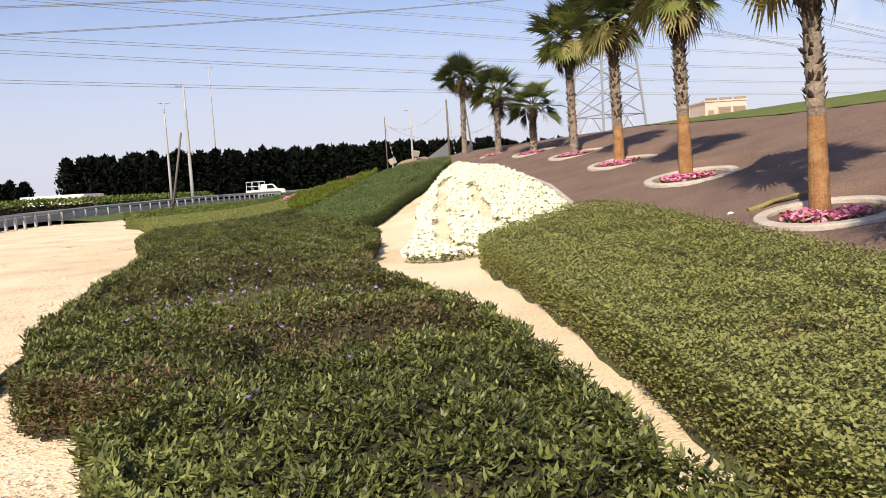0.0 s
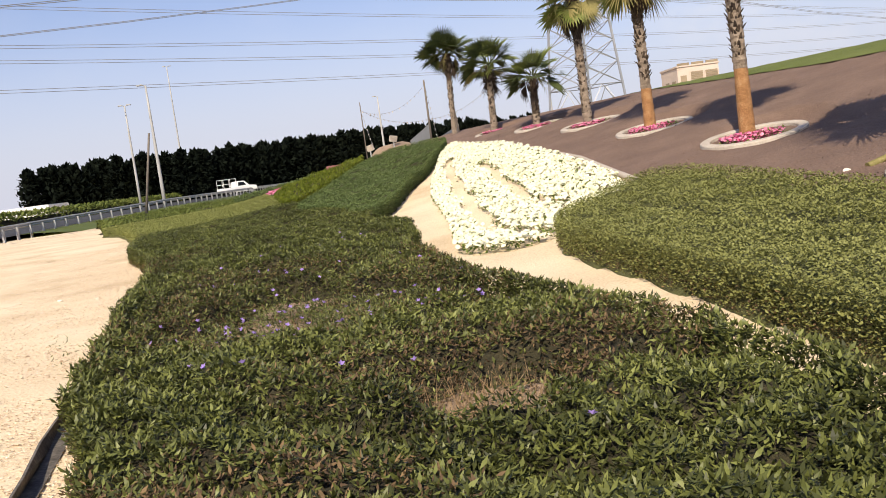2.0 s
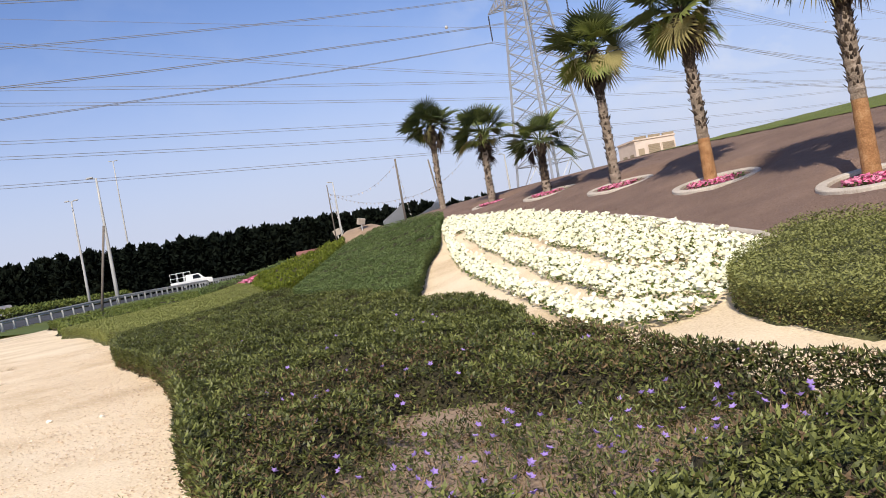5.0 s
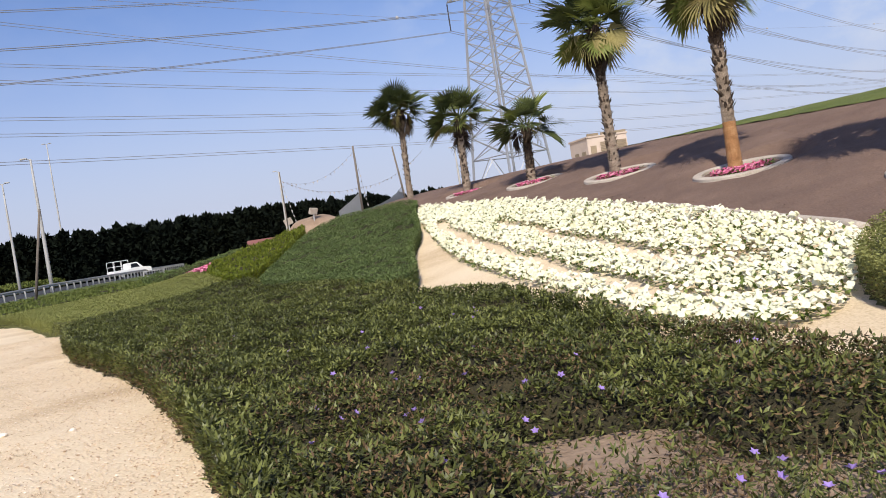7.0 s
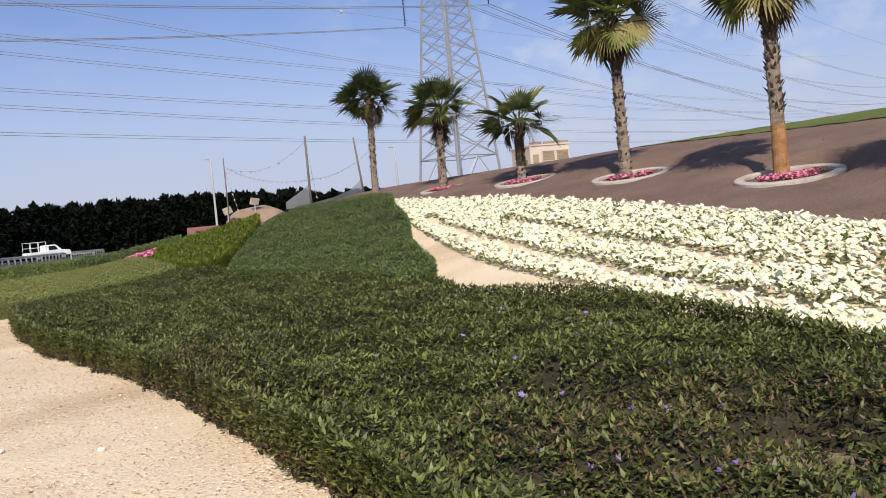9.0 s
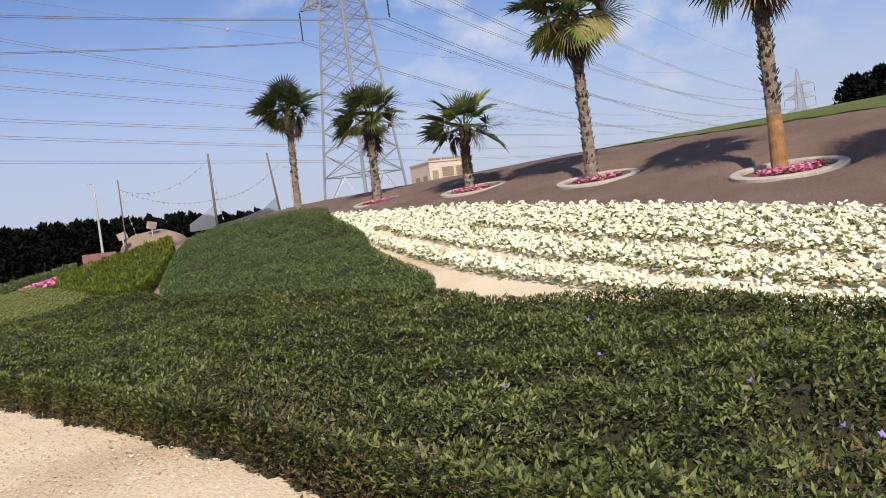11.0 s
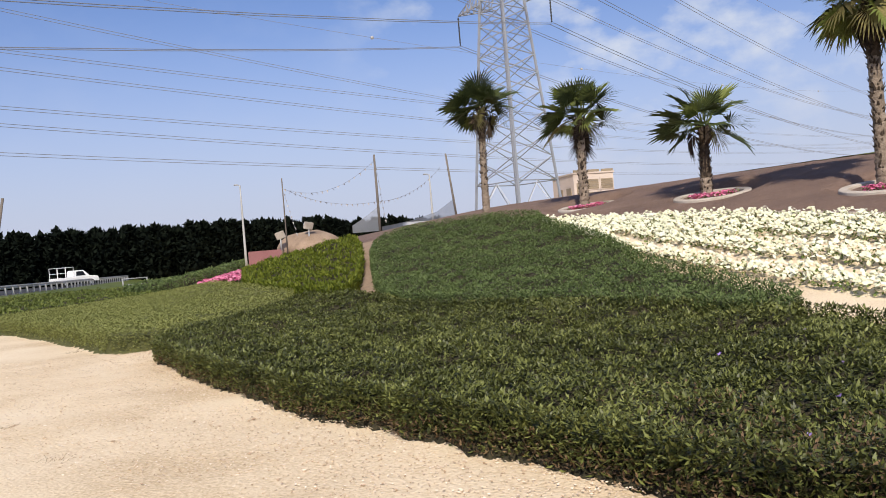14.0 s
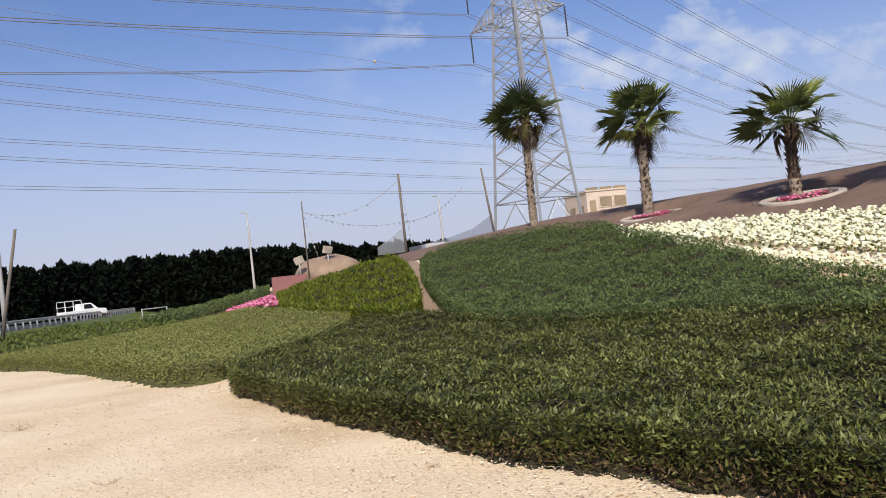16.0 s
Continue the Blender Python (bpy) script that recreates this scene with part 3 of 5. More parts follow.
BLUEGREEN = [(-4.74, 31.6), (-4.5, 28.5), (-3.2, 26.0), (-2.45, 22.0), (-2.05, 21.2), (-1.65, 22.5), (-1.4, 24.6), (-1.05, 27.1), (-0.4, 29.5), (0.1, 34.0), (0.75, 36.6), (-0.4, 40.6), (-2.62, 43.9)]
hedge("bluegreen_hedge", "smooth clipped blue-green hedge climbing the slope", "hedge", BLUEGREEN, 0.44, SPRIG, M_BLUEGREEN, 0.055, 1500, 0.12, 0.16, (), (-0.4, 1.0), 0.05, (21, 42, 1.7), dents=0.09, plant=(0.3, 0.07))
YELLOWGREEN = [(-5.06, 32.0), (-5.8, 34.8), (-7.0, 41.0), (-7.0, 45.0), (-6.5, 51.0), (-3.6, 47.8), (-2.86, 44.1)]
hedge("yellowgreen_hedge", "shaggy bright yellow-green hedge on the slope", "hedge", YELLOWGREEN, 0.45, SPRIG, M_YELLOWGREEN, 0.12, 520, 0.14, 0.16, (), (0.2, 1.4), 0.1, plant=(0.45, 0.2))
LIGHTGREEN = [(-9.45, 28.7), (-7.45, 32.2), (-5.75, 35.5), (-7.1, 41.0), (-9.0, 49.5), (-11, 53), (-14, 47), (-15.5, 42.5), (-13.0, 38.7), (-10.6, 32.0)]
hedge("lightgreen_hedge", "flat clipped pale green hedge beside the gravel", "hedge", LIGHTGREEN, 0.40, OVAL, M_LIGHTGREEN, 0.042, 1250, 0.14, 0.14, (), (-0.2, 0.8), 0.03, plant=(0.35, 0.025), core_mat=M_CLIPPED_CORE)
MIDGREEN = [(-15.8, 43.4), (-14.3, 47.4), (-11.2, 53.3), (-10.2, 52.6), (-12.2, 57), (-13.2, 66), (-10, 76), (-21.0, 92), (-23.0, 63), (-18.4, 54)]
hedge("roadside_hedge", "mixed dull green shrubs along the road barrier", "hedge", MIDGREEN, 0.45, OVAL, M_MIDGREEN, 0.12, 130, 0.3, 0.3, (), (0.0, 1.2), 0.12, plant=(0.8, 0.16))
GREYGREEN = [(-10.0, 52.5), (-7.9, 53.2), (-6.6, 56), (-6.5, 60.0), (-8.6, 70), (-13, 66), (-12, 57)]
hedge("greygreen_hedge", "rounded dull grey-green shrubs beyond the pink flowers", "hedge", GREYGREEN, 0.8, OVAL, M_BLUEGREEN, 0.10, 260, 0.2, 0.4, (), (0.0, 1.2), 0.12, plant=(0.8, 0.16))
GAP_SOIL = strip_sheet("path_soil", np.arange(28.3, 46, 0.3), lambda y: np.interp(y, [28, 31.8, 44, 46], [-5.2, -5.3, -3.1, -2.9]), lambda y: np.interp(y, [28, 31.8, 44, 46], [-4.3, -4.5, -2.4, -2.3]), 6, lambda x, y: land(x, y) + 0.025 + 0.01 * wave(x, y, 3.0, 2.0), M_EARTH)
tagged(part("path_soil", GAP_SOIL), "narrow strip of bare brown soil between two hedges", "soil", kind="structure")

# bare soil under the ruellia
X, Y = np.meshgrid(np.arange(-9.5, 1.2, 0.15), np.arange(2, 36, 0.15))
D = edge_distance(ruellia_poly, X, Y) * np.where(inside(ruellia_poly, X, Y), 1, -1)
i = np.arange(X.shape[0] - 1)[:, None] * X.shape[1] + np.arange(X.shape[1] - 1)[None]
i = i[(D[:-1, :-1] > 0.0) & (D[1:, 1:] > 0.0)]
part("soil", mesh_arrays("soil", np.stack([X, Y, land(X, Y) + 0.02 + 0.012 * wave(X, Y, 3.3, 7.0)], -1).reshape(-1, 3), np.stack([i, i + 1, i + X.shape[1] + 1, i + X.shape[1]], 1), M_EARTH, True), parent=ruellia, label="bare brown soil showing in the gaps")

# purple flowers of the ruellia
fbm = bmesh.new()
c0 = fbm.verts.new((0, 0, -0.012))
rim = []
for i in range(10):
    r = 0.024 if i % 2 == 0 else 0.014
    rim.append(fbm.verts.new((r * math.cos(i * math.pi / 5), r * math.sin(i * math.pi / 5), 0.004 if i % 2 == 0 else 0.0)))
for i in range(10):
    fbm.faces.new((c0, rim[i], rim[(i + 1) % 10]))
purple_me = bpy.data.meshes.new("purple_flower")
fbm.to_mesh(purple_me)
fbm.free()
purple_me.materials.append(M_PURPLE)
SPOTS = [(-2.2, 9.2, 1.1, 0.8, 60), (-1.1, 8.9, 0.7, 0.5, 26), (-3.0, 12.5, 1.2, 1.5, 22), (-1.5, 4.6, 1.0, 0.8, 5), (-2.0, 6.8, 1.2, 1.0, 8), (-2.6, 15.5, 1.4, 2.0, 12), (-1.0, 12.0, 0.8, 2.0, 8), (-4.6, 19.0, 1.5, 2.5, 7)]
for sx, sy, rx, ry, cnt in SPOTS:
    for _ in range(cnt):
        x, y = np.array([RNG.normal(sx, rx * 0.6)]), np.array([RNG.normal(sy, ry * 0.6)])
        if not inside(ruellia_poly, x, y)[0]:
            continue
        z = max(ruellia_top(x, y, edge_distance(ruellia_poly, x, y))[0] + 0.02, land(x, y)[()][0] + RNG.uniform(0.12, 0.26))
        fl = part("flower", purple_me, parent=ruellia)
        fl.location = (x[0], y[0], z)
        fl.rotation_euler = (RNG.uniform(-0.9, 0.9), RNG.uniform(-0.9, 0.9), RNG.uniform(0, 6))

# thin stems and straw in the bare gaps
n = 3600
w = RNG.integers(0, 3, n)
cx, cy, rx, ry = np.array([-2.2, -1.05, -0.95])[w], np.array([9.15, 8.75, 6.15])[w], np.array([1.1, 0.7, 0.45])[w], np.array([0.9, 0.4, 0.5])[w]
x, y = cx + RNG.normal(0, 0.5, n) * rx, cy + RNG.normal(0, 0.5, n) * ry
blade = (np.array([(-0.012, 0, 0), (0.012, 0, 0), (0, 1, 0)]), np.array([(0, 1, 2)]))
tagged(part("straw", scatter("straw", blade, np.stack([x, y, land(x, y) + 0.005], 1), RNG.uniform(0, 6.28, n), RNG.uniform(0.0, 1.4, n) ** 1.3, RNG.uniform(-1, 1, n), RNG.uniform(0.08, 0.26, n), M_DRY), parent=ruellia, label="thin dry stems in the bare gaps"), kind="stuff")
n = 7000
q = RNG.integers(0, 170, n)
gx, gy = -1.95 + RNG.normal(0, 0.75, 170), 9.3 + RNG.normal(0, 0.65, 170)
x, y = gx[q] + RNG.normal(0, 0.05, n), gy[q] + RNG.normal(0, 0.05, n)
tagged(part("young_leaves", scatter("young_leaves", LANCE, np.stack([x, y, land(x, y) + RNG.uniform(0.02, 0.24, n)], 1), RNG.uniform(0, 6.28, n), RNG.uniform(-0.2, 1.0, n), RNG.uniform(-0.7, 0.7, n), RNG.uniform(0.03, 0.06, n), M_RUELLIA), parent=ruellia, label="sparse young leaves on thin stems"), kind="stuff")

# ---------------- white petunia bed ----------------
WHITE = rounded([(0.75, 36.6), (0.2, 34), (-0.15, 30), (-0.5, 26), (-0.62, 23), (-0.55, 20.7), (-0.52, 17.5), (-0.58, 14.5), (-0.66, 13.6), (-0.3, 13.05), (0.2, 13.0), (0.75, 13.4), (1.4, 14.3), (2.4, 15.5), (2.5, 20.9), (2.25, 26.3), (1.95, 30.2), (1.5, 32), (0.9, 36)], 1)


def furrow(x, y):
    """1 on the sandy strips between the rows, 0 elsewhere."""
    b = np.interp(y, [13.4, 13.7, 14.6, 16, 17.5, 28, 33], [1.0, 0.45, 0.1, 0.02, 0.0, 0.1, 0.5]) + 0.05 * np.sin(y * 1.9)
    g = np.interp(y, [13, 15.4, 17.5, 25, 30], [2.2, 1.35, 0.98, 0.98, 1.2]) + 0.05 * np.sin(y * 1.6 + 1)
    wb = np.where((y > 13.45) & (y < 31), 0.18, 0.0)
    wg = np.where((y > 15.8) & (y < 26.5), 0.15, 0.0)
    return (np.abs(x - b) < wb) | (np.abs(x - g) < wg)


bed = thing("petunia_bed", "bed of white petunias planted in curved rows with sandy furrows", "flower bed")
PETUNIA = (np.array([(0, 0, -0.16)] + [((0.5 if i % 2 == 0 else 0.42) * math.cos(i * math.pi / 4), (0.5 if i % 2 == 0 else 0.42) * math.sin(i * math.pi / 4), 0.03 * (i % 2)) for i in range(8)]), np.array([(0, i + 1, (i + 1) % 8 + 1) for i in range(8)]))


def bed_points(n):
    x, y = RNG.uniform(-0.7, 2.6, n), RNG.uniform(12.9, 36.7, n)
    k = inside(WHITE, x, y)
    x, y = x[k], y[k]
    k = ~furrow(x + RNG.normal(0, 0.03, len(x)), y)
    return x[k], y[k]


def clumps(x, y):
    return 0.5 + 0.5 * np.sin(x * 16 + 2 * np.sin(y * 5)) * np.sin(y * 15 + 2 * np.sin(x * 6))


x, y = bed_points(42000)
k = RNG.uniform(0, 1, len(x)) < 0.12 + 0.88 * clumps(x, y) ** 1.3
x, y = x[k], y[k]
z = land(x, y) + 0.08 + 0.11 * clumps(x, y) + RNG.uniform(-0.03, 0.03, len(x))
order = np.argsort(y)
x, y, z = x[order], y[order], z[order]
one = scatter("flower", PETUNIA, np.zeros((1, 3)), np.zeros(1), np.zeros(1), np.zeros(1), np.ones(1), M_WHITE_PETAL)
for i in range(280):
    fl = part("flower", one, parent=bed)
    fl.location = (x[i], y[i], z[i])
    fl.rotation_euler = (RNG.uniform(-0.2, 1.0), RNG.uniform(-0.6, 0.6), RNG.uniform(-0.7, 0.7))
    s = RNG.uniform(0.058, 0.082)
    fl.scale = (s, s, s)
x, y, z = x[280:], y[280:], z[280:]
n = len(x)
tagged(part("blossom_carpet", scatter("blossom_carpet", PETUNIA, np.stack([x, y, z], 1), RNG.normal(-1.7, 0.6, n), RNG.normal(-0.6, 0.35, n), RNG.normal(0, 0.3, n), RNG.uniform(0.055, 0.084, n), M_WHITE_PETAL), parent=bed, label="many white trumpet flowers"), kind="stuff")
x, y = bed_points(32000)
n = len(x)
tagged(part("leaves", scatter("leaves", OVAL, np.stack([x, y, land(x, y) + RNG.uniform(0.0, 0.13, n)], 1), RNG.uniform(0, 6.28, n), RNG.uniform(-0.2, 1.0, n), RNG.uniform(-0.5, 0.5, n), RNG.uniform(0.04, 0.08, n), M_PETUNIA_LEAF), parent=bed, label="fresh green petunia leaves"), kind="stuff")

# concrete edging between the bed and the mulch
ey = np.arange(15.6, 37, 0.5)
ex = mulch_left(ey) - 0.05
tagged(part("edging", tube([(a, b, float(land(np.array(a), np.array(b))) + 0.02) for a, b in zip(ex, ey)], 0.06, 6), M_CONCRETE), "low pale concrete edging between flowers and mulch", "kerb", kind="structure")

# pink bed
pink = thing("pink_flower_bed", "dense bed of bright pink petunias", "flower bed")
PINKP = rounded([(-7.15, 42.6), (-9.0, 49.6), (-7.6, 53), (-6.75, 51.5), (-7.1, 45.5)], 1)
x, y = RNG.uniform(-9.2, -6.6, 5200), RNG.uniform(42, 54, 5200)
k = inside(PINKP, x, y)
x, y = x[k], y[k]
n = len(x)
tagged(part("blossom_carpet", scatter("blossom_carpet", PETUNIA, np.stack([x, y, land(x, y) + 0.35 + RNG.uniform(-0.05, 0.08, n)], 1), RNG.uniform(0, 6.28, n), RNG.normal(0, 0.4, n), RNG.normal(0, 0.5, n), RNG.uniform(0.09, 0.15, n), M_PINK), parent=pink), kind="stuff")
X, Y = np.meshgrid(np.arange(-9.2, -6.6, 0.2), np.arange(42, 54, 0.2))
D = edge_distance(PINKP, X, Y) * np.where(inside(PINKP, X, Y), 1, -1)
Z = land(X, Y) + np.clip(D * 3, -0.05, 0.33)
i = np.arange(X.shape[0] - 1)[:, None] * X.shape[1] + np.arange(X.shape[1] - 1)[None]
i = i[D[:-1, :-1] > -0.1]
part("foliage", mesh_arrays("foliage", np.stack([X, Y, Z], -1).reshape(-1, 3), np.stack([i, i + 1, i + X.shape[1] + 1, i + X.shape[1]], 1), M_MIDGREEN, True), parent=pink)

# ---------------- palms ----------------


def frond_mesh(name, mat, length, width, droop, fold, seed, ragged=0.0):
    """One fan leaf, base at the origin, heading +x: a stalk and a pleated fan of pointed blades with drooping tips."""
    r = random.Random(seed)
    V, F = [], []
    stalk = length * 0.42
    n = 26
    tip0 = Vector((stalk, 0, 0))

    def bend(p):
        return Vector((p.x, p.y, p.z - droop * (max(p.x, 0) / length) ** 2 * length))
    # stalk
    for sx in (0.0, stalk):
        w = 0.022 if sx == 0 else 0.012
        for oy, oz in ((-w, 0), (w, 0), (0, w)):
            V.append(bend(Vector((sx, oy, oz))))
    F += [(0, 1, 4), (0, 4, 3), (1, 2, 5), (1, 5, 4), (2, 0, 3), (2, 3, 5)]
    for i in range(n):
        if r.random() < ragged:
            continue
        a = math.radians(-118 + 236 * (i + 0.5) / n)
        da = math.radians(236 / n) * 0.52
        reach = (length - stalk) * (0.72 + 0.28 * math.cos(a * 0.7)) * r.uniform(0.9, 1.06)
        lift = fold * abs(math.sin(a)) * reach
        base = len(V)
        wd = width * reach
        for q, half, dz in ((0.08, 0.95, 0.0), (0.58, 0.9, 0.012)):
            for s in (-1, 1):
                aa = a + s * da * half * (1.0 if q > 0.3 else 1.0)
                V.append(bend(tip0 + Vector((q * reach * math.cos(aa), q * reach * math.sin(aa) * (width / 1.0), lift * q + dz * s))))
        tipdrop = r.uniform(0.02, 0.2) * reach
        V.append(bend(tip0 + Vector((reach * math.cos(a), reach * math.sin(a) * width, lift - tipdrop))))
        F += [(base, base + 1, base + 3), (base, base + 3, base + 2), (base + 2, base + 3, base + 4)]
    return mesh_arrays(name, np.array([tuple(v) for v in V]), np.array(F), mat)


FRONDS = {
    "green": [frond_mesh("frond", M_FROND, 1.0, 0.95, 0.10, 0.22, i) for i in range(3)],
    "young": [frond_mesh("frond", M_FROND_YOUNG, 1.0, 0.9, 0.12, 0.28, 10 + i) for i in range(2)],
    "old": [frond_mesh("frond", M_FROND_OLD, 1.0, 0.85, 0.45, 0.1, 20 + i, 0.08) for i in range(2)],
    "dark": [frond_mesh("frond", M_BOOT, 0.9, 0.7, 0.6, 0.05, 30, 0.15)],
}


def palm(x, y, trunk, radius, seed, lean=0.0, red=0.0, old=8, crown=34, young=0.15, bole=0.17):
    r = random.Random(seed)
    zg = float(land(np.array(x), np.array(y)))
    look_words = "tall fan palm with shaved orange-brown lower trunk and drooping dry fronds" if red > 0 else ("short fan palm with grey trunk and fresh green fan leaves" if trunk < 2.5 else "fan palm with rough grey trunk and dense green crown")
    top = thing("palm_tree", look_words, "palm tree", "palms on the slope", (x, y, zg - 0.05))
    k = 16

    def centre(q):
        return Vector((lean * q * q * trunk, 0.25 * lean * q * trunk, q * trunk))

    def trunk_part(name, q0, q1, mat, thick, rough, label):
        bm = bmesh.new()
        rows = max(6, int((q1 - q0) * trunk / 0.045))
        rings = []
        for j in range(rows + 1):
            q = q0 + (q1 - q0) * j / rows
            rad = bole * thick * (1.12 - 0.22 * min(1, q * 3) if q < 0.34 else 0.9)
            rad *= 1 + rough * 0.35 * math.sin(j * 2.1 + 1.3 * math.sin(j * 0.7))
            c = centre(q)
            rings.append([bm.verts.new(c + Vector((rad * math.cos(a), rad * math.sin(a), 0)) * (1 + rough * r.uniform(-0.6, 0.6))) for a in [2 * math.pi * i / k for i in range(k)]])
        for a, b in zip(rings, rings[1:]):
            for i in range(k):
                bm.faces.new((a[i], a[(i + 1) % k], b[(i + 1) % k], b[i]))
        bm.faces.new(rings[-1])
        part(name, bm, mat, top, label)
    split = red / trunk if red else 0.0
    if red:
        trunk_part("lower_trunk", 0.0, split, M_TRUNK_RED, 1.0, 0.04, "shaved orange-brown lower trunk")
    upper = 0.7 if trunk > 3.0 else (0.8 if trunk > 2.2 else 0.3)
    trunk_part("trunk", split, upper, M_TRUNK, 1.0, 0.14, "rough grey-brown trunk with old leaf scars")
    trunk_part("upper_trunk", upper, 1.0, M_BOOT, 1.02, 0.2, "dark fibrous upper trunk")
    # leaf bases left on the trunk
    n = int(150 + 60 * trunk)
    q = np.array([split + 0.02 + (1 - split) * (1 - r.random() ** 1.7 * 0.95) for _ in range(n)]) if trunk > 2.5 else np.array([r.uniform(0.05, 1.0) for _ in range(n)])
    q = np.minimum(q, 1.0)
    az = np.array([r.uniform(0, 6.283) for _ in range(n)])
    pos = np.array([tuple(centre(b) + Vector((bole * 0.8 * math.cos(a), bole * 0.8 * math.sin(a), -0.03))) for a, b in zip(az, q)])
    scale_shape = (np.array([(-0.28, 0, 0), (0.28, 0, 0), (-0.16, 0.7, 0.05), (0.16, 0.7, 0.05), (0, 1, 0.16), (0, 0.4, 0.16)]), np.array([(0, 1, 5), (0, 5, 2), (1, 3, 5), (2, 5, 4), (5, 3, 4)]))
    part("trunk_thatch", scatter("trunk_thatch", scale_shape, pos, az, np.array([r.uniform(0.9, 1.35) for _ in range(n)]), np.zeros(n), np.array([r.uniform(0.09, 0.17) for _ in range(n)]) * np.where(q > 0.75, 1.3, 0.8), M_BOOT), parent=top, label="dark stubs of cut fronds")["kind"] = "stuff"
    head = centre(1.0)

    def put(kind, a, elev, size):
        ob = part("frond", r.choice(FRONDS[kind]), parent=top)
        up = r.uniform(-0.05, 0.22)
        ob.location = head + Vector((0.06 * math.cos(a), 0.06 * math.sin(a), up))
        ob.rotation_euler = Euler((r.uniform(-0.5, 0.5), -elev, a))
        ob.scale = (size,) * 3
        if kind == "old":
            tagged(ob, "straw-coloured drooping dry frond")
    for i in range(crown):
        q = (i + 0.5) / crown
        elev = math.radians(84 - (92 if old > 4 else 112) * q + r.uniform(-9, 9))
        kind = "young" if r.random() < young else "green"
        put(kind, i * 2.39996 + r.uniform(-0.25, 0.25), elev, radius * r.uniform(0.88, 1.12) * (0.85 if q < 0.2 else 1.0))
    for i in range(old):
        put("old" if i % 2 == 0 else "young", i * 2 * math.pi / max(old, 1) + r.uniform(-0.3, 0.3), math.radians(r.uniform(-58, -8)), radius * r.uniform(0.72, 0.95))
    for i in range(4 if trunk > 2.5 else 1):
        put("dark", r.uniform(0, 6.28), math.radians(r.uniform(-75, -45)), radius * 0.85)
    return top


PALMS = [(4.75, 11.0, 3.6, 1.4, 1, -0.02, 1.3, 13, 28, 0.12, 0.122), (4.74, 16.87, 3.6, 1.35, 2, -0.02, 1.25, 13, 28, 0.12, 0.128), (4.55, 22.05, 3.55, 1.35, 3, -0.01, 1.0, 13, 28, 0.12, 0.128), (4.24, 27.25, 3.6, 1.4, 4, -0.01, 0.0, 13, 28, 0.12, 0.13),
         (3.55, 32.2, 1.75, 1.2, 5, 0.03, 0.0, 2, 19, 0.4, 0.13), (2.62, 37.25, 2.6, 1.4, 6, 0.03, 0.0, 4, 21, 0.4, 0.14), (1.38, 42.8, 3.6, 1.4, 7, 0.03, 0.0, 3, 28, 0.06, 0.125), (4.3, 5.6, 3.6, 1.4, 8, 0.0, 1.2, 13, 28, 0.12, 0.122)]
for p in PALMS:
    palm(*p)

# planting rings round the palms: a pale kerb, and pink flowers on the downhill side
for i, p in enumerate(PALMS[:6] + PALMS[7:]):
    x, y = p[0] + 0.05, p[1] - 0.12
    ring = thing("planting_ring", "oval pale concrete ring planted with pink petunias round a palm", "planter", "rings round the palms", (x, y, float(land(np.array(x), np.array(y)))))
    bm = bmesh.new()
    prof = [(0.72, -0.05), (0.72, 0.075), (0.735, 0.09), (0.875, 0.09), (0.89, 0.075), (0.89, -0.08)]
    rings = []
    for j in range(40):
        a = 2 * math.pi * j / 40
        row = []
        for rr, zz in prof:
            ox, oy = rr * math.cos(a) * 0.98, rr * math.sin(a) * 1.1
            row.append(bm.verts.new((ox, oy, float(land(np.array(x + ox), np.array(y + oy))) - ring.location.z + zz)))
        rings.append(row)
    for j in range(40):
        a, b = rings[j], rings[(j + 1) % 40]
        for q in range(5):
            bm.faces.new((a[q], b[q], b[q + 1], a[q + 1]))
    part("kerb", bm, M_CONCRETE, ring)
    n = 380
    aa, rr = RNG.uniform(math.radians(165), math.radians(305), n), np.sqrt(RNG.uniform(0.05, 0.33, n))
    ox, oy = rr * np.cos(aa), rr * np.sin(aa) * 1.1
    pos = np.stack([ox, oy, land(x + ox, y + oy) - ring.location.z + 0.04 + 0.11 * RNG.uniform(0, 1, n) ** 0.7], 1)
    tagged(part("blossom_carpet", scatter("blossom_carpet", PETUNIA, pos, RNG.uniform(0, 6.28, n), RNG.normal(0, 0.5, n), RNG.normal(0, 0.5, n), RNG.uniform(0.05, 0.085, n), M_PINK), parent=ring, label="bright pink petunias"), kind="stuff")
    n = 500
    aa, rr = RNG.uniform(math.radians(170), math.radians(320), n), np.sqrt(RNG.uniform(0.05, 0.35, n))
    ox, oy = rr * np.cos(aa), rr * np.sin(aa) * 1.1
    pos = np.stack([ox, oy, land(x + ox, y + oy) - ring.location.z + RNG.uniform(0.0, 0.13, n)], 1)
    tagged(part("leaves", scatter("leaves", OVAL, pos, RNG.uniform(0, 6.28, n), RNG.uniform(-0.1, 0.9, n), RNG.normal(0, 0.4, n), RNG.uniform(0.04, 0.07, n), M_PETUNIA_LEAF), parent=ring), kind="stuff")


# ---------------- road ----------------


def road_z(y):
    return 0.2 + 0.55 * np.clip((y - 40) / 45.0, 0, 1)


def rail_x(y):
    """Line of the guard rail, curving away from the gravel walk to the road."""
    return np.interp(y, [20, 23.5, 31.9, 41, 48.5, 56, 66, 82, 105, 150, 700], [-11.3, -13.1, -17.3, -21.6, -24.9, -26.1, -25.6, -23.6, -21.6, -20.3, -20.0])


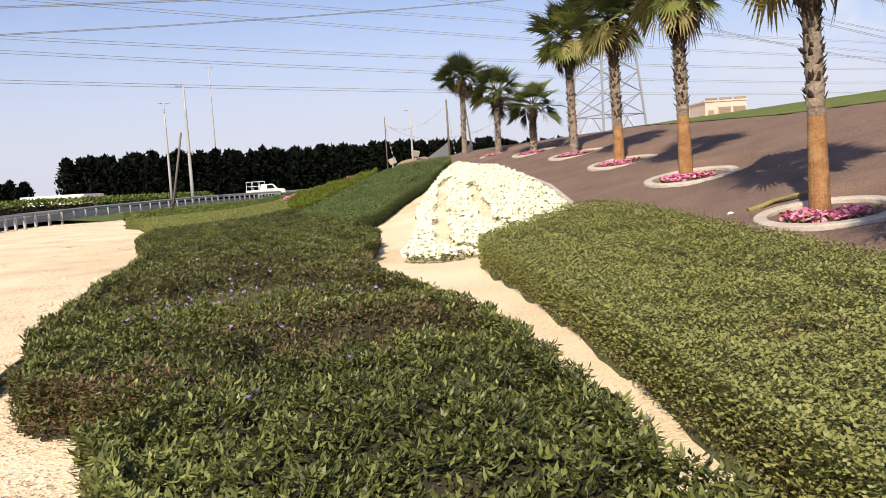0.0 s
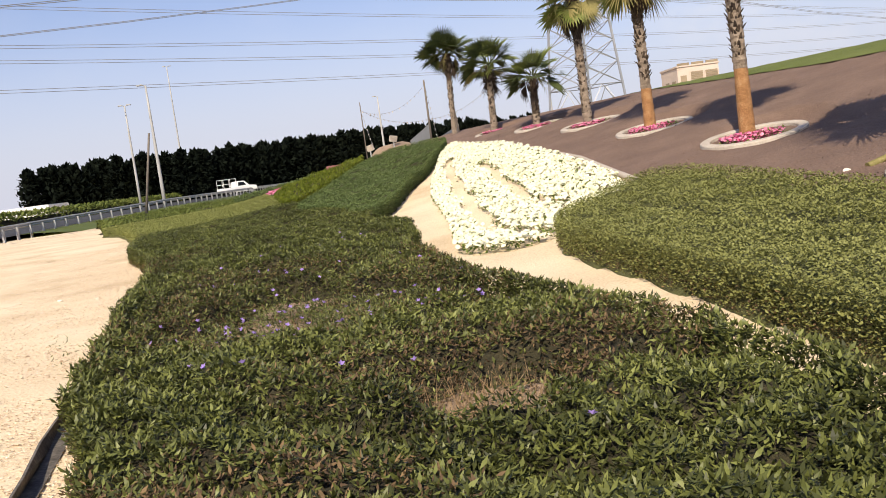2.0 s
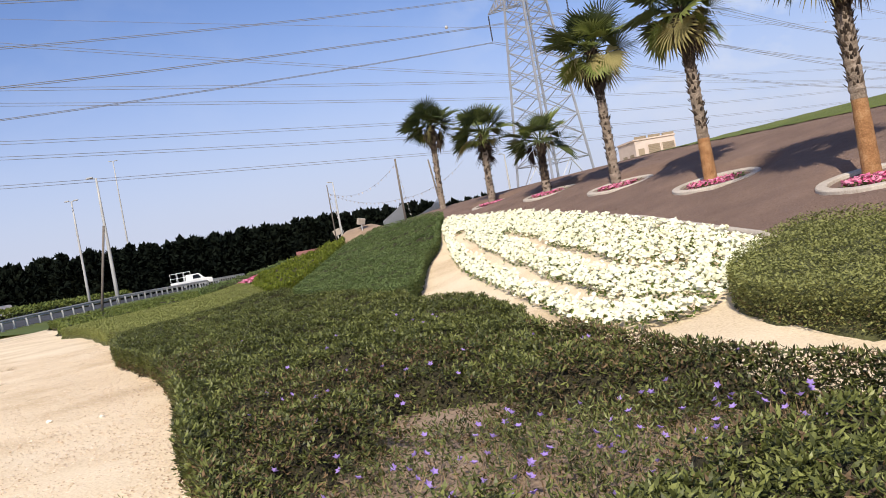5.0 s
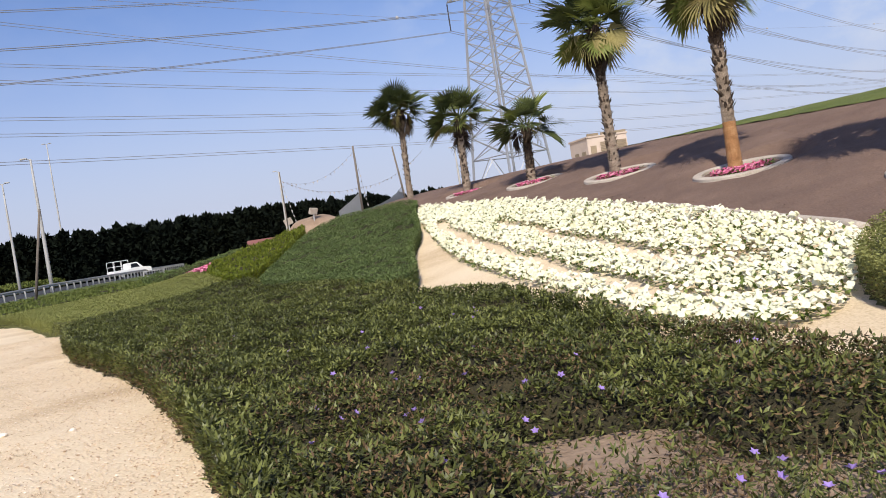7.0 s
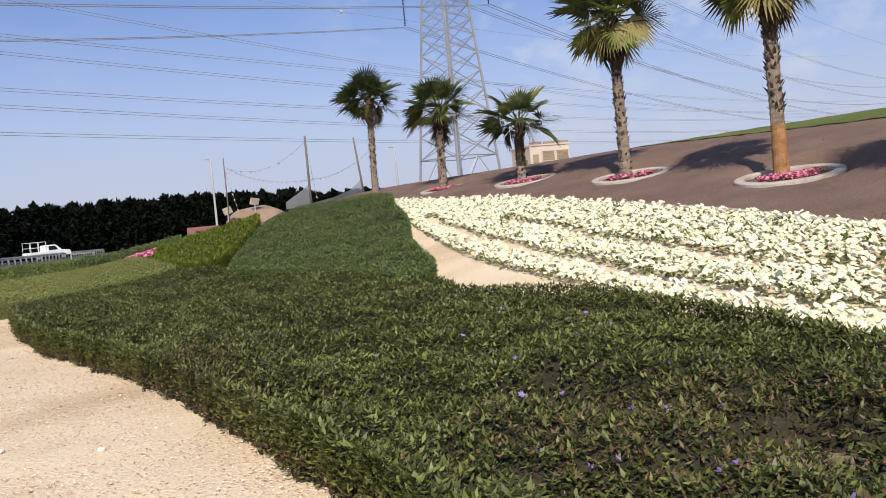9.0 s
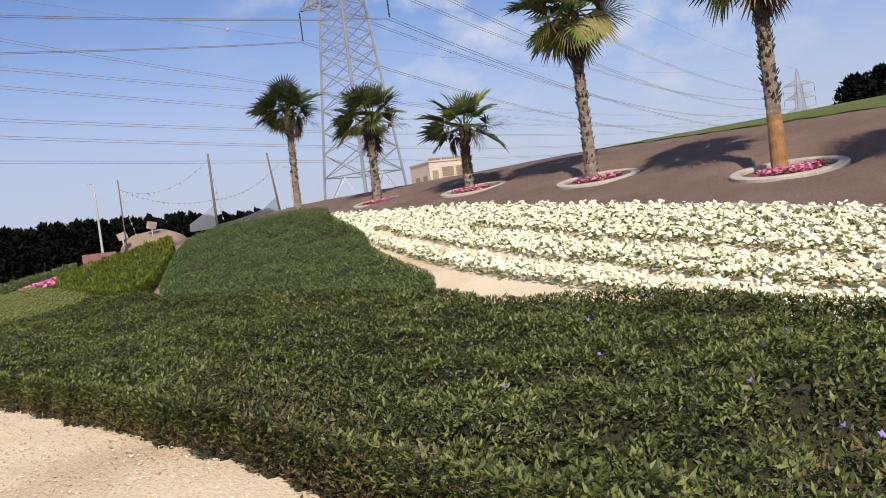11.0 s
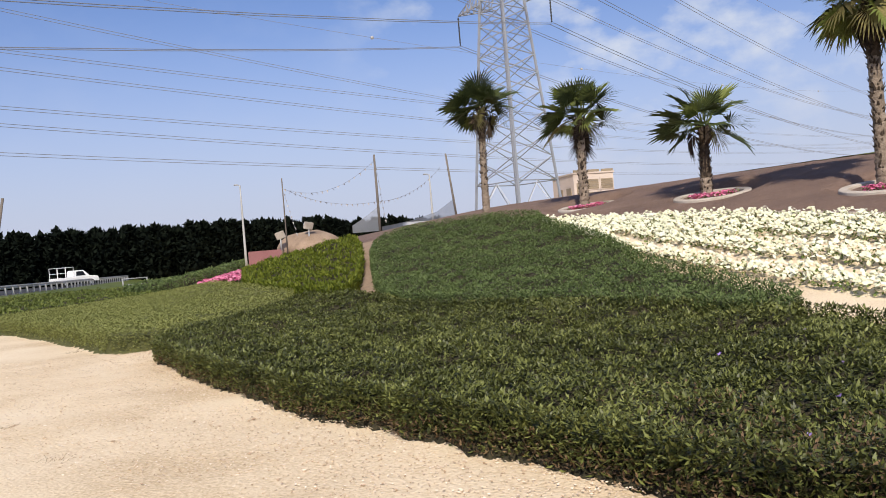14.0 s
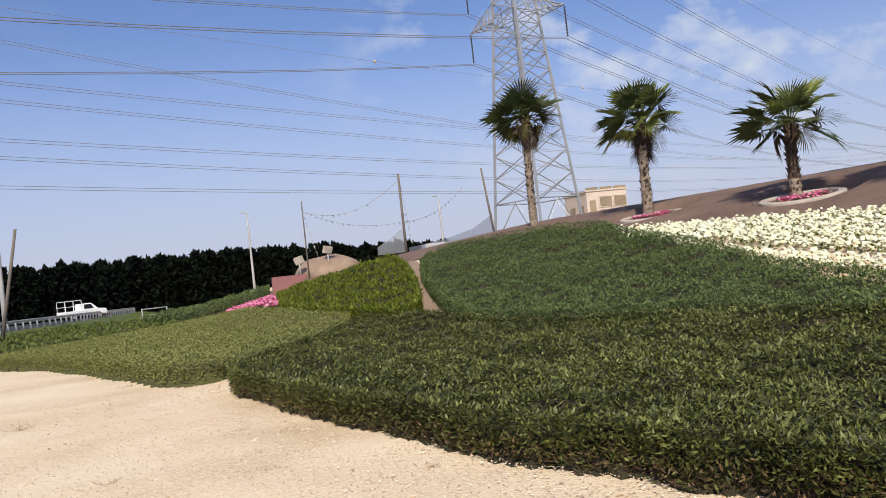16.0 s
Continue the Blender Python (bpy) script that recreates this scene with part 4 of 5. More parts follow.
tagged(part("road", strip_sheet("road", np.concatenate([np.arange(-60, 150, 3.0), np.arange(150, 700, 40.0)]), lambda y: -38.0 + 0 * y, lambda y: np.where(y < 20, -30.0, rail_x(y) - 0.5), 10, lambda x, y: road_z(y) + 0.05 + 0 * x, M_ASPHALT)), "grey asphalt road beyond the roadside barrier", "road", kind="structure")
bank = strip_sheet("verge", np.concatenate([np.arange(60, 150, 3.0), np.arange(150, 700, 40.0)]), lambda y: rail_x(y) - 0.6, lambda y: rail_x(y) + 3.4, 8, lambda x, y: 0.2 + (road_z(y) - 0.17) * np.clip((rail_x(y) + 3.4 - x) / 3.0, 0, 1), M_MIDGREEN)
tagged(part("verge", bank), "green planted verge sloping up to the road", "verge", kind="structure")

barrier = thing("guard_rail", "white steel guard rail on posts along the road", "guard rail")
bm = bmesh.new()
ys = list(np.arange(22, 151, 1.5))
prof = [(0.0, 0.50), (0.05, 0.56), (0.0, 0.63), (0.05, 0.70), (0.0, 0.78), (-0.03, 0.78), (-0.03, 0.50)]
rows_ = [[bm.verts.new((float(rail_x(yy)) + px_, yy, float(road_z(yy)) + pz_)) for px_, pz_ in prof] for yy in ys]
for a, b in zip(rows_, rows_[1:]):
    for q in range(len(prof)):
        bm.faces.new((a[q], a[(q + 1) % 7], b[(q + 1) % 7], b[q]))
part("beam", bm, M_RAIL, barrier, "pale corrugated beam")
pb = bmesh.new()
box(pb, -0.07, -0.09, -0.3, 0.07, 0.09, 0.6, 0.01)
post_me = bpy.data.meshes.new("post")
pb.to_mesh(post_me)
pb.free()
post_me.materials.append(M_RAIL)
for yy in np.arange(22.5, 150, 1.8):
    po = part("post", post_me, parent=barrier)
    po.location = (float(rail_x(yy)) + 0.12, yy, float(road_z(yy)))

# low hedge of the median
n = 16000
y = RNG.uniform(20, 260, n)
q = RNG.uniform(0, 3.14, n)
pos = np.stack([-40 + 1.3 * np.cos(q), y, road_z(y) + 0.2 + 1.1 * np.sin(q) ** 0.5], 1)
median = thing("median_hedge", "long low dark green hedge between the carriageways", "hedge")
tagged(part("leaves", scatter("leaves", OVAL, pos, RNG.uniform(0, 6.28, n), RNG.uniform(-0.3, 1.2, n), RNG.uniform(-0.7, 0.7, n), RNG.uniform(0.25, 0.5, n), M_MIDGREEN), parent=median), kind="stuff")
bm = bmesh.new()
box(bm, -41.1, 20, 0.0, -38.9, 260, 1.55, 0.3)
# shade inside the median hedge comes from this dark colour too
part("core", bm, M_CORE, median)

# ---------------- far trees ----------------


def far_trees(name, label, line, count, tall, seed, base=0.4, tuft=1.0):
    """A belt of trees, shade put into their near-black leaf colour: for each one a stem and a ragged column of leaf
    tufts, all in one mesh.
    """
    r = np.random.default_rng(seed)
    P, S = [], []
    lx, ly = [p[0] for p in line], [p[1] for p in line]
    acc = np.concatenate([[0], np.cumsum(np.hypot(np.diff(lx), np.diff(ly)))])
    for i in range(count):
        d = acc[-1] * (i + r.uniform(0, 1)) / count
        cx, cy = np.interp(d, acc, lx), np.interp(d, acc, ly) + r.uniform(-2, 4)
        h = np.interp(d, acc, tall) * r.uniform(0.9, 1.13)
        w = r.uniform(1.5, 2.3)
        m = int(620 / tuft ** 1.3)
        q = r.uniform(0, 1, m) ** 0.8
        rad = w * np.sqrt(np.clip(1 - q ** 2.6, 0.03, 1)) * r.uniform(0.3, 1.08, m)
        a = r.uniform(0, 6.283, m)
        P.append(np.stack([cx + rad * np.cos(a), cy + rad * np.sin(a), base + q * h], 1))
        S.append(r.uniform(0.6, 1.25, m) * tuft)
    P, S = np.concatenate(P), np.concatenate(S)
    n = len(P)
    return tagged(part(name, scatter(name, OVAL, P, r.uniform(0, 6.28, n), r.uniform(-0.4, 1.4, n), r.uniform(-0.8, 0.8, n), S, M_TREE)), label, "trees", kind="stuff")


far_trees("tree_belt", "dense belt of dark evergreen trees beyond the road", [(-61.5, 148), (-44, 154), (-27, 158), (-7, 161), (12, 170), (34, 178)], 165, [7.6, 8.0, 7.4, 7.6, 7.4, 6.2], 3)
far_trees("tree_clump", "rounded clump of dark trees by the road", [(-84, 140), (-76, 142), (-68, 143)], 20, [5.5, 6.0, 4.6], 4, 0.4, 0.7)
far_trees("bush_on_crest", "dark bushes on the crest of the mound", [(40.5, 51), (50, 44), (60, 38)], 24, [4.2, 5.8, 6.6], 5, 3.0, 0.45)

# ---------------- poles, lamps ----------------


def lamp(x, y, z0, z1, label, arms=1, lean=0.0):
    top = thing("street_lamp", label, "street lamp", "lamps along the road", (x, y, z0))
    hgt = z1 - z0
    part("pole", tube([(lean * q * hgt, 0, q * hgt) for q in (0, 0.25, 0.5, 0.75, 1.0)], [0.19, 0.17, 0.15, 0.12, 0.09], 8), M_POLE, top)
    for k in range(arms):
        sgn = 1 if k == 0 else -1
        bm = tube([(lean * hgt, 0, hgt - 0.1), (lean * hgt - sgn * 0.3, 0, hgt + 0.05), (lean * hgt - sgn * 0.5, 0, hgt + 0.08)], 0.05, 6)
        part("arm", bm, M_POLE, top)
        bm = bmesh.new()
        box(bm, lean * hgt - sgn * 0.55 - 0.3, -0.16, hgt, lean * hgt - sgn * 0.55 + 0.3, 0.16, hgt + 0.14, 0.05)
        part("lamp_head", bm, M_POLE, top)
    return top


lamp(-24.2, 87.1, 0.3, 12.3, "tall pale steel street lamp beside the guard rail", 1)
lamp(-24.55, 48.2, 0.2, 16.6, "tall grey steel street lamp at the gravel's edge", 1)
lamp(-35.6, 118.0, 0.6, 14.0, "tall pale double-headed street lamp by the road", 2)
lamp(-43.4, 175.0, 0.6, 26.4, "very tall double-headed lighting mast far along the road", 2)
lamp(-3.7, 138.0, 1.0, 12.6, "slim grey street lamp far beyond the mound", 1)
lamp(21.0, 129.0, 2.0, 11.7, "slim grey street lamp behind the tower", 1)


def post(x, y, z0, z1, label, dx=0.0, rad=0.1, mat=M_WOODPOLE):
    ob = part("wooden_pole", tube([(x, y, z0), (x + dx * 0.5, y, (z0 + z1) / 2), (x + dx, y, z1)], [rad, rad * 0.9, rad * 0.75], 8), mat)
    return tagged(ob, label, "pole", "poles with pennants")


post(-20.0, 66.0, 0.2, 6.3, "leaning weathered wooden pole beside the guard rail", 1.2, 0.1)
post(0.9, 60.65, 2.6, 6.95, "dark wooden pole on the mound carrying pennant strings", 0.0, 0.075)
post(-3.69, 66.3, 2.0, 6.5, "slim grey pole carrying pennant strings", 0.0, 0.045)
post(2.05, 49.0, 2.4, 5.5, "thin leaning pole holding up a grey net", -0.3, 0.05)


def pennants(a, b, sag, count, seed):
    r = random.Random(seed)
    a, b = Vector(a), Vector(b)
    pts = [a.lerp(b, i / 24) - Vector((0, 0, sag * 4 * (i / 24) * (1 - i / 24))) for i in range(25)]
    top = thing("pennant_string", "sagging string of small faded pennants between poles", "bunting", "pennant strings")
    part("cord", tube(pts, 0.007, 4), M_CABLE, top)
    me = bpy.data.meshes.new("pennant")
    me.from_pydata([(-0.055, 0, 0), (0.055, 0, 0), (0.02, 0.03, -0.15), (-0.055, 0.008, 0), (0.055, 0.008, 0), (0.02, 0.038, -0.15)], [], [(0, 1, 2), (5, 4, 3), (0, 3, 4, 1), (1, 4, 5, 2), (2, 5, 3, 0)])
    me.materials.append(M_FLAG)
    for i in range(count):
        q = (i + 0.5) / count
        fl = part("pennant", me, parent=top)
        fl.location = a.lerp(b, q) - Vector((0, 0, sag * 4 * q * (1 - q)))
        fl.rotation_euler = (r.uniform(-0.6, 0.6), 0, math.atan2(b.y - a.y, b.x - a.x) + r.uniform(-0.5, 0.5))


pennants((-3.69, 66.3, 5.9), (0.85, 60.6, 6.6), 0.85, 17, 1)
pennants((-3.69, 66.3, 5.9), (0.85, 60.7, 4.4), 0.45, 18, 2)
pennants((0.9, 60.7, 4.4), (6.0, 66.0, 6.6), 0.5, 16, 3)
pennants((1.75, 49.0, 5.3), (2.0, 49.0, 3.2), 0.0, 7, 4)
pennants((0.95, 60.6, 6.4), (1.3, 60.9, 3.2), 0.0, 9, 5)
pennants((-3.66, 66.2, 5.7), (-3.1, 65.6, 3.0), 0.0, 8, 6)

# grey net beside the poles


def net(name, top_line, drop, label):
    bm = bmesh.new()
    n = len(top_line)
    ups, los = [], []
    for (x, y, z), d in zip(top_line, drop):
        ups.append(bm.verts.new((x, y, z)))
        los.append(bm.verts.new((x, y + 0.05, z - d)))
    for i in range(n - 1):
        bm.faces.new((los[i], los[i + 1], ups[i + 1], ups[i]))
    bmesh.ops.solidify(bm, geom=bm.faces[:], thickness=0.01)
    return tagged(part(name, bm, M_NET), label, "net")


net("net_screen", [(1.98, 49.1, 3.6), (1.7, 51.0, 3.2), (1.3, 54.0, 3.02), (1.0, 57.0, 2.98), (0.9, 60, 3.0)], [1.2, 0.9, 0.7, 0.6, 0.5], "sagging grey shade net hung from the leaning pole")
net("net_screen", [(0.85, 60.7, 4.1), (0.3, 60.9, 3.7), (-0.5, 61.3, 3.2)], [1.3, 0.9, 0.4], "small triangle of grey net tied to a pole")

# earth mound with two floodlights, pink wall, white box behind the mound
bm = bmesh.new()
bmesh.ops.create_uvsphere(bm, u_segments=28, v_segments=14, radius=1.0)
for v in bm.verts:
    v.co = Vector((v.co.x * 2.3, v.co.y * 2.3, max(v.co.z, -0.6) * 1.25 * (1 + 0.05 * math.sin(v.co.x * 7) * math.cos(v.co.y * 5))))
for fc in bm.faces:
    fc.smooth = True
dome = tagged(part("earth_dome", bm, M_EARTH), "rounded brown earth dome behind the hedges", "dome")
dome.location = (-1.5, 74.2, 2.3)
for fx, fy, fz, tilt in ((-1.7, 72.5, 3.6, 0.5), (-3.6, 72.3, 3.1, -0.7)):
    fl = thing("floodlight", "grey floodlight on a short stand facing up", "floodlight", "floodlights", (fx, fy, 2.3))
    part("stand", tube([(0, 0, 0), (0, 0, fz - 2.3)], 0.05, 6), M_POLE, fl)
    bm = bmesh.new()
    box(bm, -0.32, -0.12, -0.22, 0.32, 0.12, 0.26, 0.03)
    hd = part("head", bm, M_CONCRETE, fl)
    hd.location, hd.rotation_euler = (0, 0, fz - 2.3 + 0.2), (0.3, tilt * 0.3, tilt)
bm = bmesh.new()
box(bm, -6.2, 60.1, 1.2, -4.5, 60.5, 2.22, 0.03)
tagged(part("pink_wall", bm, M_PINKWALL), "low weathered pink wall beside the flower bed", "wall")
bm = bmesh.new()
box(bm, 6.2, 78.0, 2.6, 8.3, 79.5, 3.75, 0.04)
tagged(part("white_container", bm, M_WHITE), "low white box behind the net", "container")

# ---------------- lattice towers ----------------


bm = bmesh.new()
ring0 = [[bm.verts.new((cx, cy, z)) for cx, cy in ((1, 0), (0, 1), (-1, 0), (0, -1))] for z in (0, 1)]
for j in range(4):
    bm.faces.new((ring0[0][j], ring0[0][(j + 1) % 4], ring0[1][(j + 1) % 4], ring0[1][j]))
bm.faces.new(ring0[0][::-1])
bm.faces.new(ring0[1])
BAR = bpy.data.meshes.new("bar")
bm.to_mesh(BAR)
bm.free()
BAR.materials.append(M_STEEL)


def lattice(x, y, z0, scale, turn, label, detail=True):
    """A four-legged lattice pylon: legs, cross bracing in panels, three pairs of arms with hanging insulators."""
    top = thing("pylon", label, "pylon", "", (x, y, z0))
    top.rotation_euler.z = turn
    top.scale = (scale,) * 3
    t_leg, t_brace = (0.11, 0.045) if detail else (0.13, 0.06)

    def half(z):
        return float(np.interp(z, [0, 17, 25.5, 30], [2.45, 1.25, 0.75, 0.12]))

    def bars(name, pairs, rad, parent, label=""):
        """Straight bars, each an object of its own on one shared mesh."""
        first = None
        for a, b in pairs:
            a, b = Vector(a), Vector(b)
            turn_q = (b - a).to_track_quat("Z", "Y")
            ob = part(name, BAR, parent=parent, label=label)
            ob.matrix_local = Matrix.LocRotScale(a, turn_q, (rad, rad, (b - a).length))
            first = first or ob
        return first
    levels = [0, 3.1, 5.0, 6.8, 8.5, 10.1, 11.6, 13.0, 14.3, 15.5, 16.6, 17.6, 18.6, 19.6, 20.6, 21.6, 22.6, 23.6, 24.6, 25.5]
    ca, sa = math.cos(math.radians(-11)), math.sin(math.radians(-11))
    corners = [(ca * px_ - sa * py_, sa * px_ + ca * py_) for px_, py_ in ((1, 1), (-1, 1), (-1, -1), (1, -1))]
    for cx, cy in corners:
        zs = [0, 17, 25.5, 30]
        bars("leg", [((cx * half(a), cy * half(a), a), (cx * half(b), cy * half(b), b)) for a, b in zip(zs, zs[1:])], t_leg, top)
    for f in range(4):
        (ax, ay), (bx, by) = corners[f], corners[(f + 1) % 4]
        pr = []
        for a, b in zip(levels, levels[1:]):
            ha, hb = half(a), half(b)
            if a == 0:
                mid = ((ax + bx) / 2 * hb, (ay + by) / 2 * hb, b)
                pr += [((ax * ha, ay * ha, a), mid), ((bx * ha, by * ha, a), mid), ((ax * hb, ay * hb, b), (bx * hb, by * hb, b))]
                continue
            pr += [((ax * ha, ay * ha, a), (bx * hb, by * hb, b)), ((bx * ha, by * ha, a), (ax * hb, ay * hb, b))]
        bars("brace", pr, t_brace, top)
    tips = []
    for z in (17.15, 21.15, 25.1):
        for sgn in (-1, 1):
            h0, h1 = half(z), half(z + 1.5)
            tip = (0, sgn * 4.3, z)
            pr = []
            for cx in (-1, 1):
                lo0, hi0 = Vector((cx * h0, sgn * h0, z)), Vector((cx * h1, sgn * h1, z + 1.5))
                pr += [(lo0, tip), (hi0, tip)]
                for k in range(1, 5):
                    a, b = lo0.lerp(Vector(tip), k / 5), hi0.lerp(Vector(tip), (k - 1) / 5)
                    pr += [(a, b), (a, hi0.lerp(Vector(tip), k / 5))]
                    if cx == -1:
                        o = Vector((h0, sgn * h0, z)).lerp(Vector(tip), k / 5)
                        pr.append((a, o))
            bars("crossarm_bar", pr, t_brace, top)
            ins = tube([(0, sgn * 4.3, z - 0.1 - 0.12 * k) for k in range(20)], [0.075 if k % 2 else 0.035 for k in range(20)], 6)
            part("insulator", ins, M_BLACK, top, "dark string insulator")
            tips.append(Vector((0, sgn * 4.3, z - 2.5)))
    m = Matrix.LocRotScale((x, y, z0), Euler((0, 0, turn)), (scale,) * 3)
    return [m @ t for t in tips], m @ Vector((0, 0, 30))


LINE = Vector((0.79, 0.61, 0)).normalized()
TURN = math.atan2(LINE.y, LINE.x)
tips, peak = lattice(15.4, 78.7, 3.1, 1.0, TURN, "tall grey galvanised steel lattice pylon behind the mound")
tips2, peak2 = lattice(157.0, 174.5, 3.0, 0.82, TURN, "distant grey lattice pylon beyond the lawn", False)


def cable(name, pts, rad, label):
    return tagged(part(name, tube(pts, rad, 5), M_CABLE), label, "power cable", "overhead power cables")


def hang(a, way, length, slope, curve):
    return [a + way * (length * i / 20) + Vector((0, 0, -slope * (length * i / 20) + curve * (length * i / 20) ** 2)) for i in range(21)]


for k, a in enumerate(tips):
    side = LINE.cross(Vector((0, 0, 1)))
    for off in (-0.2, 0.2):
        cable("power_cable", hang(a + side * off, -LINE, 190, 0.15, 0.0005), 0.022, "dark bundled power cable sagging from a pylon arm")
        b = tips2[k] + side * off
        a2 = a + side * off
        pts = [a2.lerp(b, i / 24) - Vector((0, 0, 5.0 * 4 * (i / 24) * (1 - i / 24))) for i in range(25)]
        cable("power_cable", pts, 0.024, "dark bundled power cable sagging between two pylons")
cable("earth_wire", hang(peak, -LINE, 190, 0.12, 0.0004), 0.02, "thin earth wire from the top of the pylon")
cable("earth_wire", [peak.lerp(peak2, i / 24) - Vector((0, 0, 12 * (i / 24) * (1 - i / 24))) for i in range(25)], 0.02, "thin earth wire between two pylon tops")

# a second line of cables further back, running the same way: height at three stations along it
FAR = Vector((15.4, 78.7, 0)) + Vector((-LINE.y, LINE.x, 0)) * 60
for z0, z1, z2 in ((31.9, 29.0, 36.5), (27.4, 27.8, 41.2), (25.3, 24.7, 39.0), (21.0, 21.1, 35.9), (19.0, 18.4, 31.9), (15.8, 15.6, 27.3)):
    coef = np.polyfit([-6.0, 66.0, 455.0], [z0, z1, z2], 2)
    for off in (0.0, 0.35):
        pts = [FAR + LINE * q + Vector((0, 0, float(np.polyval(coef, q)) + off)) for q in np.linspace(-140, 460, 31)]
        cable("power_cable", pts, 0.035, "dark power cable of the line running behind the pylon")
coef = np.polyfit([27.4, 52.8, 125.3, 217.5], [37.0, 37.7, 40.5, 45.5], 2)
cable("earth_wire", [FAR + LINE * q + Vector((0, 0, float(np.polyval(coef, q)))) for q in np.linspace(-140, 460, 31)], 0.03, "thin earth wire carrying white marker balls")
for q in (-50.0, 52.8, 125.3, 217.5, 330.0):
    bm = bmesh.new()
    bmesh.ops.create_uvsphere(bm, u_segments=14, v_segments=8, radius=0.3)
    for fc in bm.faces:
        fc.smooth = True
    ob = tagged(part("marker_ball", bm, M_RAIL), "white marker ball clamped on the earth wire", "marker ball", "marker balls")
    ob.location = FAR + LINE * q + Vector((0, 0, float(np.polyval(coef, q))))

# ---------------- building behind the mound ----------------
bld = thing("villa", "small beige flat-roofed building with brown louvred windows", "building", "", (33.35, 109.3, 2.7))
bld.rotation_euler.z = math.radians(2)
bm = bmesh.new()
box(bm, 0, 0, 0, 5.2, 6, 6.2, 0.03)
part("wall", bm, M_WALLBEIGE, bld)
bm = bmesh.new()
box(bm, -0.12, -0.12, 6.2, 5.32, 6.12, 6.42, 0.04)
part("roof", bm, M_WALLBEIGE, bld)
for rx in (0.05, 1.85, 3.65):
    bm = bmesh.new()
    box(bm, rx, -0.1, 6.42, rx + 1.5, 0.1, 6.7, 0.02)
    part("parapet", bm, M_LOUVRE, bld)
for wx in (1.5, 3.35):
    for wz in (2.8, 4.3):
        win = bmesh.new()
        box(win, wx, -0.10, wz, wx + 1.75, 0.02, wz + 1.38, 0.02)
        wo = part("window", win, M_WALLBEIGE, bld)
        for sl in range(6):
            pn = bmesh.new()
            box(pn, wx + 0.12, -0.15, wz + 0.12 + sl * 0.195, wx + 1.63, -0.09, wz + 0.27 + sl * 0.195)
            part("louvre", pn, M_LOUVRE, wo, "brown louvre slat")
win = bmesh.new()
box(win, 0.35, -0.08, 2.9, 1.1, 0.02, 5.2, 0.02)
part("window", win, M_LOUVRE, bld, "narrow brown window panel")
for wy in (0.8, 3.2):
    win = bmesh.new()
    box(win, -0.06, wy, 3.0, 0.02, wy + 1.3, 4.7, 0.02)
    part("window", win, M_LOUVRE, bld, "brown side window panel")
bm = bmesh.new()
box(bm, -62, 131, 0.5, -52.5, 139, 3.0, 0.1)
tagged(part("white_shed", bm, M_WHITE), "long low white shed far beyond the road", "shed")


